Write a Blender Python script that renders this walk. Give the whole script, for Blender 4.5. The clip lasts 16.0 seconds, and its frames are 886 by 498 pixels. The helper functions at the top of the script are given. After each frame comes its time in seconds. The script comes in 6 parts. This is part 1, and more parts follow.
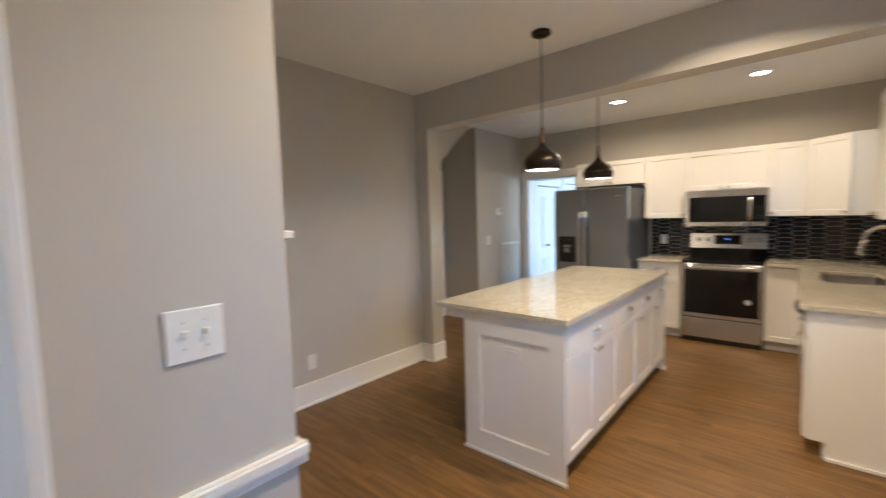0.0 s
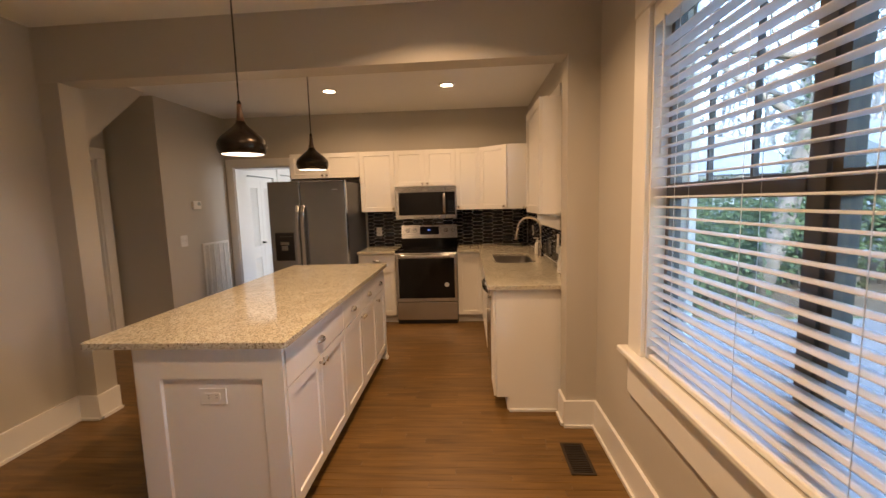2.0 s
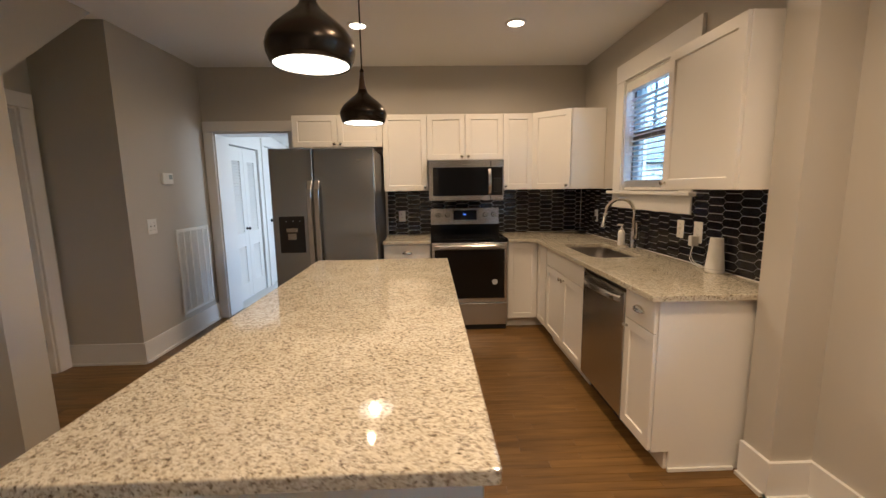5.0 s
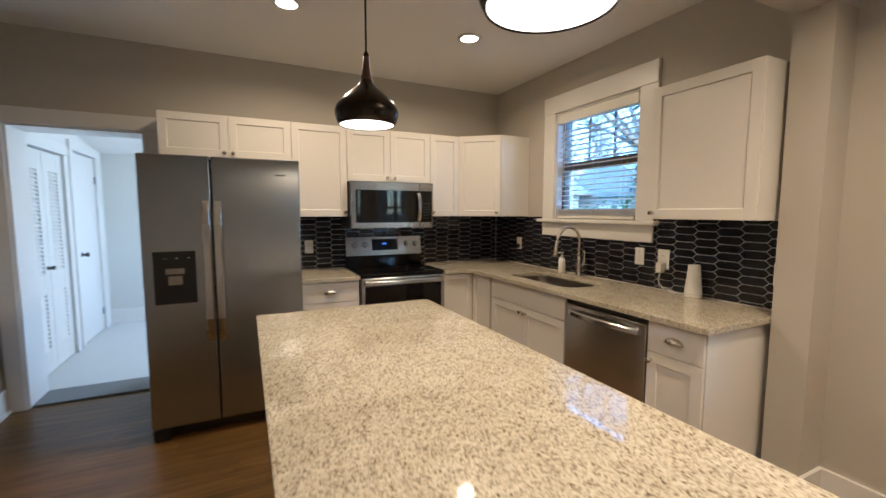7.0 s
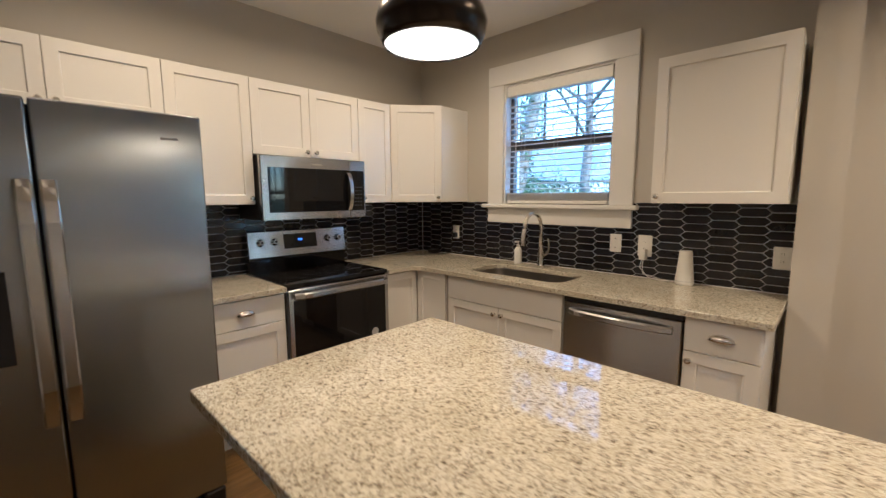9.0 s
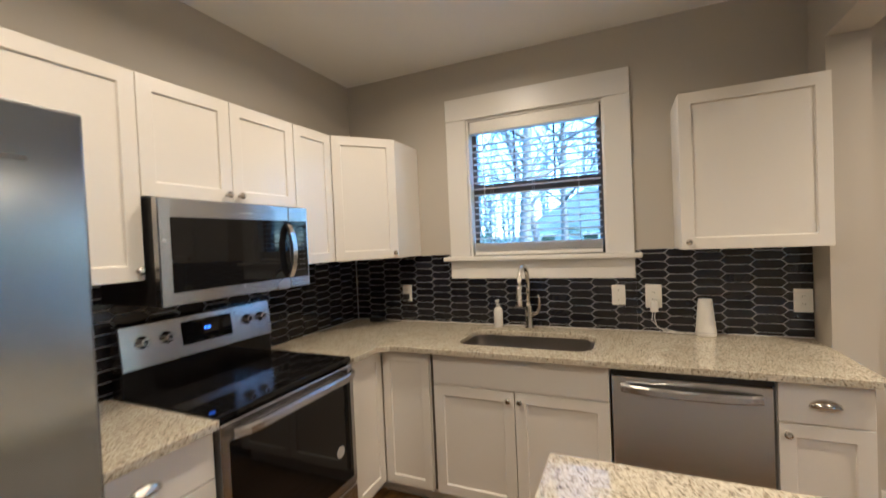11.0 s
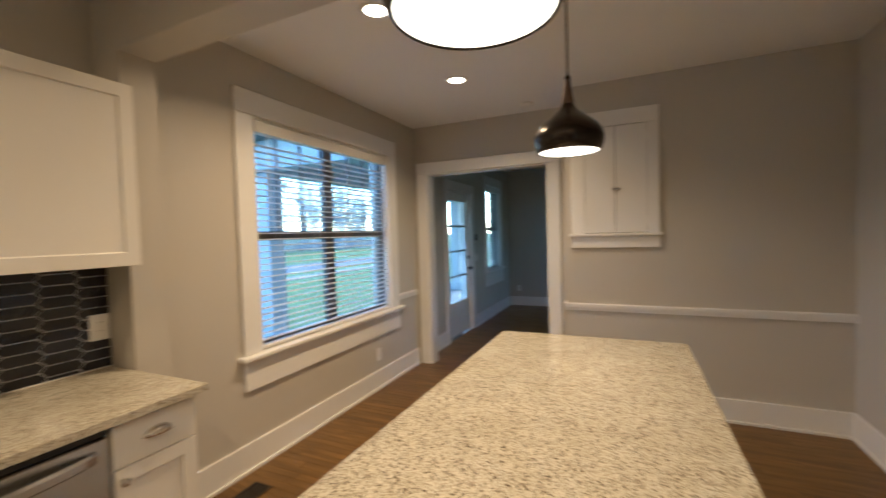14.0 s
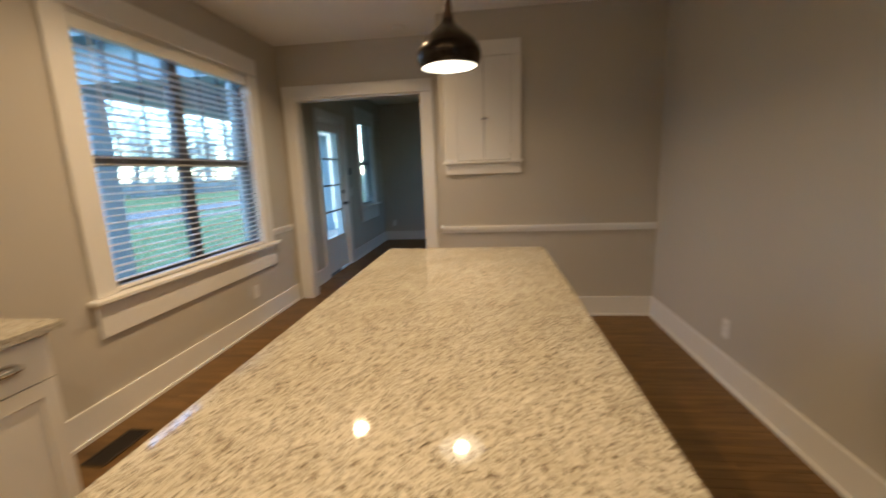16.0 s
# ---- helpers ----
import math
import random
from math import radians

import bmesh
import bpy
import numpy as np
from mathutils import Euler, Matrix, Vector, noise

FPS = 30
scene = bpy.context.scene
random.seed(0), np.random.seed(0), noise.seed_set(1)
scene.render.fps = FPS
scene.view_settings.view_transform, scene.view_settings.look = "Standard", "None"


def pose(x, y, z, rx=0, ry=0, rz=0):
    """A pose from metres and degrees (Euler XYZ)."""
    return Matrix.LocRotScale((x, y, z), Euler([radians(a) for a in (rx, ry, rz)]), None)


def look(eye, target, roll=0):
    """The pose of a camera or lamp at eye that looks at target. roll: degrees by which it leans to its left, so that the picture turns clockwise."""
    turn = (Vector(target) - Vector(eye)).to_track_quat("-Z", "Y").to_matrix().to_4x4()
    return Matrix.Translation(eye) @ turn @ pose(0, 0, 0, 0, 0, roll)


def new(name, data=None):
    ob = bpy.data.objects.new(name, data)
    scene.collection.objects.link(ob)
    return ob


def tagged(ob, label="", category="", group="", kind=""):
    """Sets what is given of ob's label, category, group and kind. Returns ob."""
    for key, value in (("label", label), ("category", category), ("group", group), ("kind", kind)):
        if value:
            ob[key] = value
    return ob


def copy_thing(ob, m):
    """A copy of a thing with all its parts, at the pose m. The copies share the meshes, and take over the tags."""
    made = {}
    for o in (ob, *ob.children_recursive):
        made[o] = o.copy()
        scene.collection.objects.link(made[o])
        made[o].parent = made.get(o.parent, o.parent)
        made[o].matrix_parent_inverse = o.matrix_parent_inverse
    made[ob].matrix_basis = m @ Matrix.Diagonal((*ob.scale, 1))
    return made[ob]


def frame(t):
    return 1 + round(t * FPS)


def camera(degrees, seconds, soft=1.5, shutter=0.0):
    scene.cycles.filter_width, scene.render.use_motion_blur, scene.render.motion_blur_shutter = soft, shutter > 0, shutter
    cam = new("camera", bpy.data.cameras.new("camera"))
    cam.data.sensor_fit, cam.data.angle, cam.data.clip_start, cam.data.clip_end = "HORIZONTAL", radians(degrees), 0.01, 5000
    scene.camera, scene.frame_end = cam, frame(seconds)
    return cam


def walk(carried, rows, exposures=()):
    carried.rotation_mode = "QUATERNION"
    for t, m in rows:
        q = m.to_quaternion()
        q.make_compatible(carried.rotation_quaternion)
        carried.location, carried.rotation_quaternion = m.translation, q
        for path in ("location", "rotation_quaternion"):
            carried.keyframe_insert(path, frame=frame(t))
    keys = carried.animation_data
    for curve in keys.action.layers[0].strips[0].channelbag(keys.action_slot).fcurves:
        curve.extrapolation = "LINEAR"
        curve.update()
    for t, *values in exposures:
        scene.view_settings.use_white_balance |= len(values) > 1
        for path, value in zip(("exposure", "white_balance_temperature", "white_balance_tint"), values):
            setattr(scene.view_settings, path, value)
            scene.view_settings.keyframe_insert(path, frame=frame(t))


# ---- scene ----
cam = camera(94.2, 16.0, soft=1.4, shutter=0.5)
PATH = [
    (0, (-0.051, 1.307, 1.48), (-1.355, 2.816, 1.326), -1.6),
    (0.5, (-0.034, 1.393, 1.484), (-0.911, 3.183, 1.322), -1.5),
    (1, (-0.039, 1.483, 1.484), (-0.581, 3.4, 1.317), -0.1),
    (1.5, (-0.056, 1.57, 1.487), (-0.37, 3.536, 1.288), 0.1),
    (2, (-0.164, 1.675, 1.491), (-0.285, 3.659, 1.266), -1.6),
    (2.5, (-0.298, 1.805, 1.483), (-0.314, 3.787, 1.211), -2.4),
    (3, (-0.39, 2.028, 1.469), (-0.433, 4.01, 1.206), -1.2),
    (3.5, (-0.497, 2.217, 1.469), (-0.638, 4.19, 1.179), -0.4),
    (6, (-1.486, 2.937, 1.399), (-1.103, 4.879, 1.108), -1.1),
    (6.5, (-1.701, 3.121, 1.406), (-1.092, 5.014, 1.168), -1.0),
    (6.85, (-1.861, 3.278, 1.426), (-1.049, 5.109, 1.228), -0.23),
    (7, (-1.876, 3.346, 1.434), (-1.012, 5.149, 1.254), 0.1),
    (7.5, (-2.032, 3.537, 1.444), (-0.893, 5.18, 1.29), 0.2),
    (8, (-2.115, 3.737, 1.427), (-0.817, 5.248, 1.249), 0.1),
    (8.2, (-2.145, 3.838, 1.432), (-0.82, 5.324, 1.239), 0.2),
    (10.5, (-2.052, 5.136, 1.438), (-0.326, 6.13, 1.254), -1.8),
    (11, (-2.01, 5.32, 1.491), (-0.18, 6.126, 1.451), -2.5),
    (11.5, (-1.918, 5.499, 1.545), (-0.013, 6.093, 1.685), -3.6),
    (12, (-1.813, 5.587, 1.55), (0.167, 5.767, 1.765), -1.1),
    (12.5, (-1.739, 5.661, 1.523), (0.205, 5.214, 1.664), -2.4),
    (13, (-1.676, 5.68, 1.513), (0.035, 4.644, 1.522), -2.6),
    (13.5, (-1.609, 5.615, 1.51), (-0.277, 4.124, 1.476), -1.9),
    (14, (-1.6, 5.555, 1.491), (-0.774, 3.735, 1.417), -1.7),
    (14.5, (-1.616, 5.576, 1.486), (-1.297, 3.605, 1.373), -2.2),
    (15, (-1.642, 5.617, 1.49), (-1.668, 3.624, 1.327), -2.2),
    (15.5, (-1.642, 5.635, 1.464), (-1.724, 3.65, 1.241), -2.0),
    (16, (-1.555, 5.679, 1.381), (-1.317, 3.729, 1.006), -2.2),
]
EXPOSURES = [(0, 4.3, 4520, 3), (0.8, 3.97, 4700, 5), (1.5, 3.8, 5400, 11), (2.2, 3.7, 6150, 17), (3.5, 3.68, 5950, 17), (5.9, 3.82, 4700, 5), (8, 3.82, 4620, 6), (10.5, 3.96, 4430, 5), (11.5, 4.05, 4400, 4), (12.5, 3.8, 4800, 4), (13.5, 3.67, 5400, 8), (14.0, 3.76, 5000, 4), (14.5, 3.68, 4750, 4), (15.0, 3.74, 5200, 4), (16, 3.58, 5350, 4)]
walk(cam, [(t, look(eye, target, roll)) for t, eye, target, roll in PATH], EXPOSURES)

# ---- world and light ----
world = bpy.data.worlds.new("sky")
scene.world = world
world.use_nodes = True
wn = world.node_tree.nodes
sky = wn.new("ShaderNodeTexSky")
sky.sky_type = "NISHITA"
sky.sun_disc = False
sky.sun_elevation, sky.sun_rotation = radians(28), radians(200)
sky.air_density, sky.dust_density = 1.0, 1.0
world.node_tree.links.new(sky.outputs[0], wn["Background"].inputs[0])
wn["Background"].inputs[1].default_value = 0.135

sun_data = bpy.data.lights.new("sun", "SUN")
sun_data.energy, sun_data.angle, sun_data.color = 0.5, radians(20), (1, 0.96, 0.9)
sun = new("sun", sun_data)
sun.matrix_world = look((10, -30, 25), (10, 0, 0))

WARM = (1.0, 0.61, 0.29)


def lamp_disc(x, y, z, size, watts, color=WARM, spread=180):
    d = bpy.data.lights.new("lamp_glow", "AREA")
    d.shape, d.size, d.energy, d.color, d.spread = "DISK", size, watts, color, radians(spread)
    ob = new("lamp_glow", d)
    ob.matrix_world = pose(x, y, z)
    return ob


CEIL = 2.70
CANS = [(-1.60, 6.13), (-0.35, 6.09), (-0.375, 2.50), (-0.375, 3.64)]
PENDANTS = [(-1.395, 3.93), (-1.415, 5.025)]
for cx, cy in CANS:
    lamp_disc(cx, cy, CEIL - 0.012, 0.085, 1.25 if cy > 5 else 1.65, spread=164 if cy > 5 else 142)
for cx, cy in PENDANTS:
    lamp_disc(cx, cy, 1.7805, 0.06, 0.30)
# fill lamp added in an unseen opening to brighten the side room
d = bpy.data.lights.new("window_daylight", "AREA")
d.shape, d.size, d.size_y, d.energy, d.color = "RECTANGLE", 0.85, 1.1, 2.4, (1.0, 0.94, 0.84)
new("window_daylight", d).matrix_world = look((-1.03, 8.6, 1.55), (-3.0, 8.6, 1.25))

# ---- materials ----


def material(name, color, rough=0.5, metal=0.0, grain=0.06, scale=40.0, big=0.05, bump=0.02, coat=0.0, random_piece=0.0, stretch=(1, 1, 1), spec=0.5):
    m = bpy.data.materials.new(name)
    m.use_nodes = True
    nt = m.node_tree
    n, l = nt.nodes, nt.links
    b = n["Principled BSDF"]
    b.inputs["Roughness"].default_value = rough
    b.inputs["Metallic"].default_value = metal
    b.inputs["Coat Weight"].default_value = coat
    b.inputs["Specular IOR Level"].default_value = spec
    geo = n.new("ShaderNodeNewGeometry")
    mp = n.new("ShaderNodeMapping")
    mp.inputs["Scale"].default_value = stretch
    l.new(geo.outputs["Position"], mp.inputs["Vector"])
    fine, coarse = n.new("ShaderNodeTexNoise"), n.new("ShaderNodeTexNoise")
    fine.inputs["Scale"].default_value, fine.inputs["Detail"].default_value = scale, 5
    coarse.inputs["Scale"].default_value, coarse.inputs["Detail"].default_value = 1.7, 3
    l.new(mp.outputs[0], fine.inputs["Vector"])
    l.new(geo.outputs["Position"], coarse.inputs["Vector"])
    add = n.new("ShaderNodeMath")
    add.operation = "MULTIPLY_ADD"
    l.new(fine.outputs[0], add.inputs[0])
    add.inputs[1].default_value = grain * 2
    add2 = n.new("ShaderNodeMath")
    add2.operation = "MULTIPLY_ADD"
    l.new(coarse.outputs[0], add2.inputs[0])
    add2.inputs[1].default_value = big * 2
    add2.inputs[2].default_value = 1 - grain - big
    l.new(add2.outputs[0], add.inputs[2])
    last = add.outputs[0]
    if random_piece:
        info = n.new("ShaderNodeObjectInfo")
        mr = n.new("ShaderNodeMapRange")
        mr.inputs["To Min"].default_value, mr.inputs["To Max"].default_value = 1 - random_piece, 1 + random_piece
        l.new(info.outputs["Random"], mr.inputs[0])
        mul = n.new("ShaderNodeMath")
        mul.operation = "MULTIPLY"
        l.new(last, mul.inputs[0])
        l.new(mr.outputs[0], mul.inputs[1])
        last = mul.outputs[0]
    sc = n.new("ShaderNodeVectorMath")
    sc.operation = "SCALE"
    sc.inputs[0].default_value = color
    l.new(last, sc.inputs["Scale"])
    l.new(sc.outputs[0], b.inputs["Base Color"])
    if bump:
        bp = n.new("ShaderNodeBump")
        bp.inputs["Strength"].default_value, bp.inputs["Distance"].default_value = bump, 0.01
        l.new(fine.outputs[0], bp.inputs["Height"])
        l.new(bp.outputs[0], b.inputs["Normal"])
    rr = n.new("ShaderNodeMapRange")
    rr.inputs["To Min"].default_value, rr.inputs["To Max"].default_value = rough * 0.85, min(1, rough * 1.15)
    l.new(coarse.outputs[0], rr.inputs[0])
    l.new(rr.outputs[0], b.inputs["Roughness"])
    return m


def emitter(name, color, strength):
    m = bpy.data.materials.new(name)
    m.use_nodes = True
    b = m.node_tree.nodes["Principled BSDF"]
    b.inputs["Base Color"].default_value = (0.8, 0.8, 0.8, 1)
    b.inputs["Emission Color"].default_value = (*color, 1)
    b.inputs["Emission Strength"].default_value = strength
    return m


def granite():
    """Cream granite with tan, grey and black flecks."""
    m = bpy.data.materials.new("granite")
    m.use_nodes = True
    nt = m.node_tree
    n, l = nt.nodes, nt.links
    b = n["Principled BSDF"]
    geo = n.new("ShaderNodeNewGeometry")

    def ramp(src, stops):
        r = n.new("ShaderNodeValToRGB")
        while len(r.color_ramp.elements) < len(stops):
            r.color_ramp.elements.new(0.5)
        for e, (p, c) in zip(r.color_ramp.elements, stops):
            e.position, e.color = p, (*c, 1)
        l.new(src, r.inputs[0])
        return r.outputs[0]

    warp = n.new("ShaderNodeTexNoise")
    warp.inputs["Scale"].default_value = 120
    l.new(geo.outputs["Position"], warp.inputs["Vector"])
    va = n.new("ShaderNodeVectorMath")
    va.operation = "MULTIPLY_ADD"
    l.new(warp.outputs["Color"], va.inputs[0])
    va.inputs[1].default_value = (0.012, 0.012, 0.012)
    l.new(geo.outputs["Position"], va.inputs[2])
    v = n.new("ShaderNodeTexVoronoi")
    v.inputs["Scale"].default_value = 185
    l.new(va.outputs[0], v.inputs["Vector"])
    sep = n.new("ShaderNodeSeparateColor")
    l.new(v.outputs["Color"], sep.inputs[0])
    base = ramp(sep.outputs[0], [(0.0, (0.22, 0.19, 0.15)), (0.12, (0.37, 0.33, 0.26)), (0.30, (0.51, 0.465, 0.365)), (0.6, (0.61, 0.575, 0.46)), (1.0, (0.71, 0.68, 0.565))])
    no = n.new("ShaderNodeTexNoise")
    no.inputs["Scale"].default_value, no.inputs["Detail"].default_value = 105, 4
    l.new(geo.outputs["Position"], no.inputs["Vector"])
    dark = ramp(no.outputs[0], [(0.0, (0.03, 0.03, 0.03)), (0.29, (0.20, 0.175, 0.14)), (0.345, (0.46, 0.41, 0.34)), (0.405, (1, 1, 1)), (1.0, (1, 1, 1))])
    no2 = n.new("ShaderNodeTexNoise")
    no2.inputs["Scale"].default_value, no2.inputs["Detail"].default_value = 9, 4
    l.new(geo.outputs["Position"], no2.inputs["Vector"])
    cloud = ramp(no2.outputs[0], [(0.25, (0.85, 0.83, 0.8)), (0.75, (1, 1, 1))])
    mx = n.new("ShaderNodeMix")
    mx.data_type, mx.blend_type = "RGBA", "MULTIPLY"
    mx.inputs["Factor"].default_value = 1
    l.new(base, mx.inputs["A"])
    l.new(dark, mx.inputs["B"])
    mx2 = n.new("ShaderNodeMix")
    mx2.data_type, mx2.blend_type = "RGBA", "MULTIPLY"
    mx2.inputs["Factor"].default_value = 1
    l.new(mx.outputs["Result"], mx2.inputs["A"])
    l.new(cloud, mx2.inputs["B"])
    l.new(mx2.outputs["Result"], b.inputs["Base Color"])
    b.inputs["Roughness"].default_value = 0.05
    b.inputs["Specular IOR Level"].default_value = 0.65
    return m


def floor_wood():
    """Stained oak strips, each with its own tone and a stretched grain."""
    m = bpy.data.materials.new("oak_floor")
    m.use_nodes = True
    nt = m.node_tree
    n, l = nt.nodes, nt.links
    b = n["Principled BSDF"]
    geo, info = n.new("ShaderNodeNewGeometry"), n.new("ShaderNodeObjectInfo")
    mp = n.new("ShaderNodeMapping")
    mp.inputs["Scale"].default_value = (1.5, 17, 30)
    l.new(geo.outputs["Position"], mp.inputs["Vector"])
    off = n.new("ShaderNodeVectorMath")
    off.operation = "ADD"
    l.new(mp.outputs[0], off.inputs[0])
    tot = n.new("ShaderNodeMath")
    tot.operation = "ADD"
    l.new(info.outputs["Random"], tot.inputs[0])
    l.new(geo.outputs["Random Per Island"], tot.inputs[1])
    com = n.new("ShaderNodeCombineXYZ")
    s = n.new("ShaderNodeMath")
    s.operation = "MULTIPLY"
    s.inputs[1].default_value = 37.0
    l.new(tot.outputs[0], s.inputs[0])
    l.new(s.outputs[0], com.inputs[0])
    l.new(com.outputs[0], off.inputs[1])
    no = n.new("ShaderNodeTexNoise")
    no.inputs["Scale"].default_value, no.inputs["Detail"].default_value = 1.6, 7
    no.inputs["Distortion"].default_value = 0.6
    l.new(off.outputs[0], no.inputs["Vector"])
    r = n.new("ShaderNodeValToRGB")
    r.color_ramp.elements[0].position, r.color_ramp.elements[0].color = 0.30, (0.100, 0.054, 0.0135, 1)
    r.color_ramp.elements[1].position, r.color_ramp.elements[1].color = 0.70, (0.205, 0.114, 0.031, 1)
    l.new(no.outputs[0], r.inputs[0])
    fr = n.new("ShaderNodeMath")
    fr.operation = "FRACT"
    l.new(tot.outputs[0], fr.inputs[0])
    mr = n.new("ShaderNodeMapRange")
    mr.inputs["To Min"].default_value, mr.inputs["To Max"].default_value = 0.86, 1.15
    l.new(fr.outputs[0], mr.inputs[0])
    sc = n.new("ShaderNodeVectorMath")
    sc.operation = "SCALE"
    l.new(r.outputs[0], sc.inputs[0])
    l.new(mr.outputs[0], sc.inputs["Scale"])
    l.new(sc.outputs[0], b.inputs["Base Color"])
    w = n.new("ShaderNodeTexNoise")
    w.inputs["Scale"].default_value = 3
    l.new(geo.outputs["Position"], w.inputs["Vector"])
    rr = n.new("ShaderNodeMapRange")
    rr.inputs["To Min"].default_value, rr.inputs["To Max"].default_value = 0.28, 0.46
    l.new(w.outputs[0], rr.inputs[0])
    l.new(rr.outputs[0], b.inputs["Roughness"])
    b.inputs["Specular IOR Level"].default_value = 0.35
    bp = n.new("ShaderNodeBump")
    bp.inputs["Strength"].default_value, bp.inputs["Distance"].default_value = 0.08, 0.004
    l.new(no.outputs[0], bp.inputs["Height"])
    l.new(bp.outputs[0], b.inputs["Normal"])
    return m


def clear_glass():
    m = bpy.data.materials.new("window_glass")
    m.use_nodes = True
    nt = m.node_tree
    n, l = nt.nodes, nt.links
    t, g, mx = n.new("ShaderNodeBsdfTransparent"), n.new("ShaderNodeBsdfGlossy"), n.new("ShaderNodeMixShader")
    g.inputs["Roughness"].default_value = 0.02
    t.inputs[0].default_value = (0.87, 0.94, 0.97, 1)
    mx.inputs[0].default_value = 0.03
    l.new(t.outputs[0], mx.inputs[1])
    l.new(g.outputs[0], mx.inputs[2])
    l.new(mx.outputs[0], n["Material Output"].inputs[0])
    return m


def steel(name, color, rough, axis):
    """Brushed metal; axis is the way the brushing runs; highlights spread across it."""
    st = [900.0, 900.0, 900.0]
    st[axis] = 3.0
    m = material(name, color, rough, 1.0, grain=0.07, scale=1.0, big=0.05, bump=0.025, stretch=st)
    n, l = m.node_tree.nodes, m.node_tree.links
    tan = n.new("ShaderNodeTangent")
    tan.direction_type, tan.axis = "RADIAL", "Z"
    b = n["Principled BSDF"]
    l.new(tan.outputs[0], b.inputs["Tangent"])
    b.inputs["Anisotropic"].default_value = 0.7
    b.inputs["Anisotropic Rotation"].default_value = 0.0 if axis == 2 else 0.25
    return m


PAINT = material("greige_wall_paint", (0.52, 0.49, 0.43), 0.55, grain=0.015, scale=260, big=0.03, bump=0.05)
CEIL_PAINT = material("ceiling_paint", (0.83, 0.82, 0.79), 0.8, grain=0.015, scale=200, big=0.02, bump=0.04)
TRIM = material("white_trim_paint", (0.78, 0.77, 0.74), 0.35, grain=0.012, scale=90, big=0.02, bump=0.02)
CAB = material("white_cabinet_lacquer", (0.78, 0.76, 0.71), 0.30, grain=0.01, scale=70, big=0.02, bump=0.01)
# dark colour that paints the shade in gaps between cabinet parts
GAP_SHADE = material("cabinet_shadow_line", (0.10, 0.09, 0.08), 0.7)
STEEL = steel("brushed_stainless", (0.50, 0.495, 0.49), 0.26, 0)
STEEL_V = steel("brushed_stainless_upright", (0.42, 0.44, 0.465), 0.25, 2)
HANDLE = steel("handle_steel", (0.62, 0.61, 0.59), 0.25, 2)
NICKEL = material("brushed_nickel", (0.72, 0.69, 0.63), 0.18, 1.0, bump=0.0)
BLACK_GLASS = material("black_glass", (0.008, 0.008, 0.009), 0.04, grain=0.0, big=0.02, bump=0.0, spec=0.3)
BLACK = material("black_plastic", (0.014, 0.014, 0.015), 0.4)
DARK_OPEN = material("dark_bronze", (0.12, 0.112, 0.106), 0.4)
TILE = material("black_glazed_tile", (0.011, 0.012, 0.018), 0.12, grain=0.2, scale=30, big=0.1, bump=0.02, random_piece=0.35)
GROUT = material("pale_grout", (0.66, 0.65, 0.62), 0.9, grain=0.15, scale=220)
PLASTIC = material("white_plastic", (0.78, 0.77, 0.73), 0.35, bump=0.0)
SLAT = material("white_blind_slat", (0.80, 0.81, 0.82), 0.45, grain=0.02, scale=120, bump=0.01)
# thin vinyl slats let some daylight through
_n, _l = SLAT.node_tree.nodes, SLAT.node_tree.links
_tr, _mx = _n.new("ShaderNodeBsdfTranslucent"), _n.new("ShaderNodeMixShader")
_tr.inputs["Color"].default_value = (0.75, 0.78, 0.8, 1)
_mx.inputs[0].default_value = 0.4
_l.new(_n["Principled BSDF"].outputs[0], _mx.inputs[1])
_l.new(_tr.outputs[0], _mx.inputs[2])
_l.new(_mx.outputs[0], _n["Material Output"].inputs["Surface"])
SHADE = material("dark_bronze_shade", (0.035, 0.028, 0.022), 0.25, 0.75, grain=0.1, scale=60, bump=0.005)
NECK = material("walnut_neck", (0.085, 0.042, 0.024), 0.4, grain=0.2, scale=60, stretch=(4, 4, 0.4))
GLOW = emitter("lamp_diffuser", (1.0, 0.76, 0.48), 0.32)
CAN_GLOW = emitter("can_diffuser", (1.0, 0.76, 0.48), 1.2)
CLOCK = emitter("clock_digits", (0.05, 0.2, 1.0), 0.15)
GRANITE = granite()
OAK = floor_wood()
GLASS = clear_glass()
TILE_FLOOR = material("pale_vinyl_floor", (0.62, 0.62, 0.60), 0.4, grain=0.05, scale=25)
PALE_PAINT = material("pale_wall_paint", (0.66, 0.66, 0.62), 0.6, grain=0.015, scale=240, bump=0.04)
GREY_STEP = material("grey_painted_step", (0.20, 0.20, 0.20), 0.6)
GRASS = material("lawn", (0.07, 0.10, 0.042), 0.9, grain=0.4, scale=9, big=0.35, bump=0.3, spec=0.05)
ASPHALT = material("asphalt", (0.09, 0.09, 0.095), 0.9, grain=0.25, scale=50, big=0.2, spec=0.1)
CONCRETE = material("concrete", (0.15, 0.15, 0.148), 0.85, grain=0.2, scale=22, big=0.2, spec=0.1)
BARK = material("grey_bark", (0.14, 0.12, 0.10), 0.9, grain=0.3, scale=12, bump=0.5, stretch=(1, 1, 0.25))
# bark made paler and greyer, so its colour carries the distance haze
HAZY_BARK = material("hazy_far_bark", (0.24, 0.245, 0.25), 0.9, grain=0.3, scale=3, spec=0.05)
LEAF = material("evergreen_leaves", (0.052, 0.074, 0.032), 0.6, grain=0.35, scale=14, big=0.3, spec=0.15)
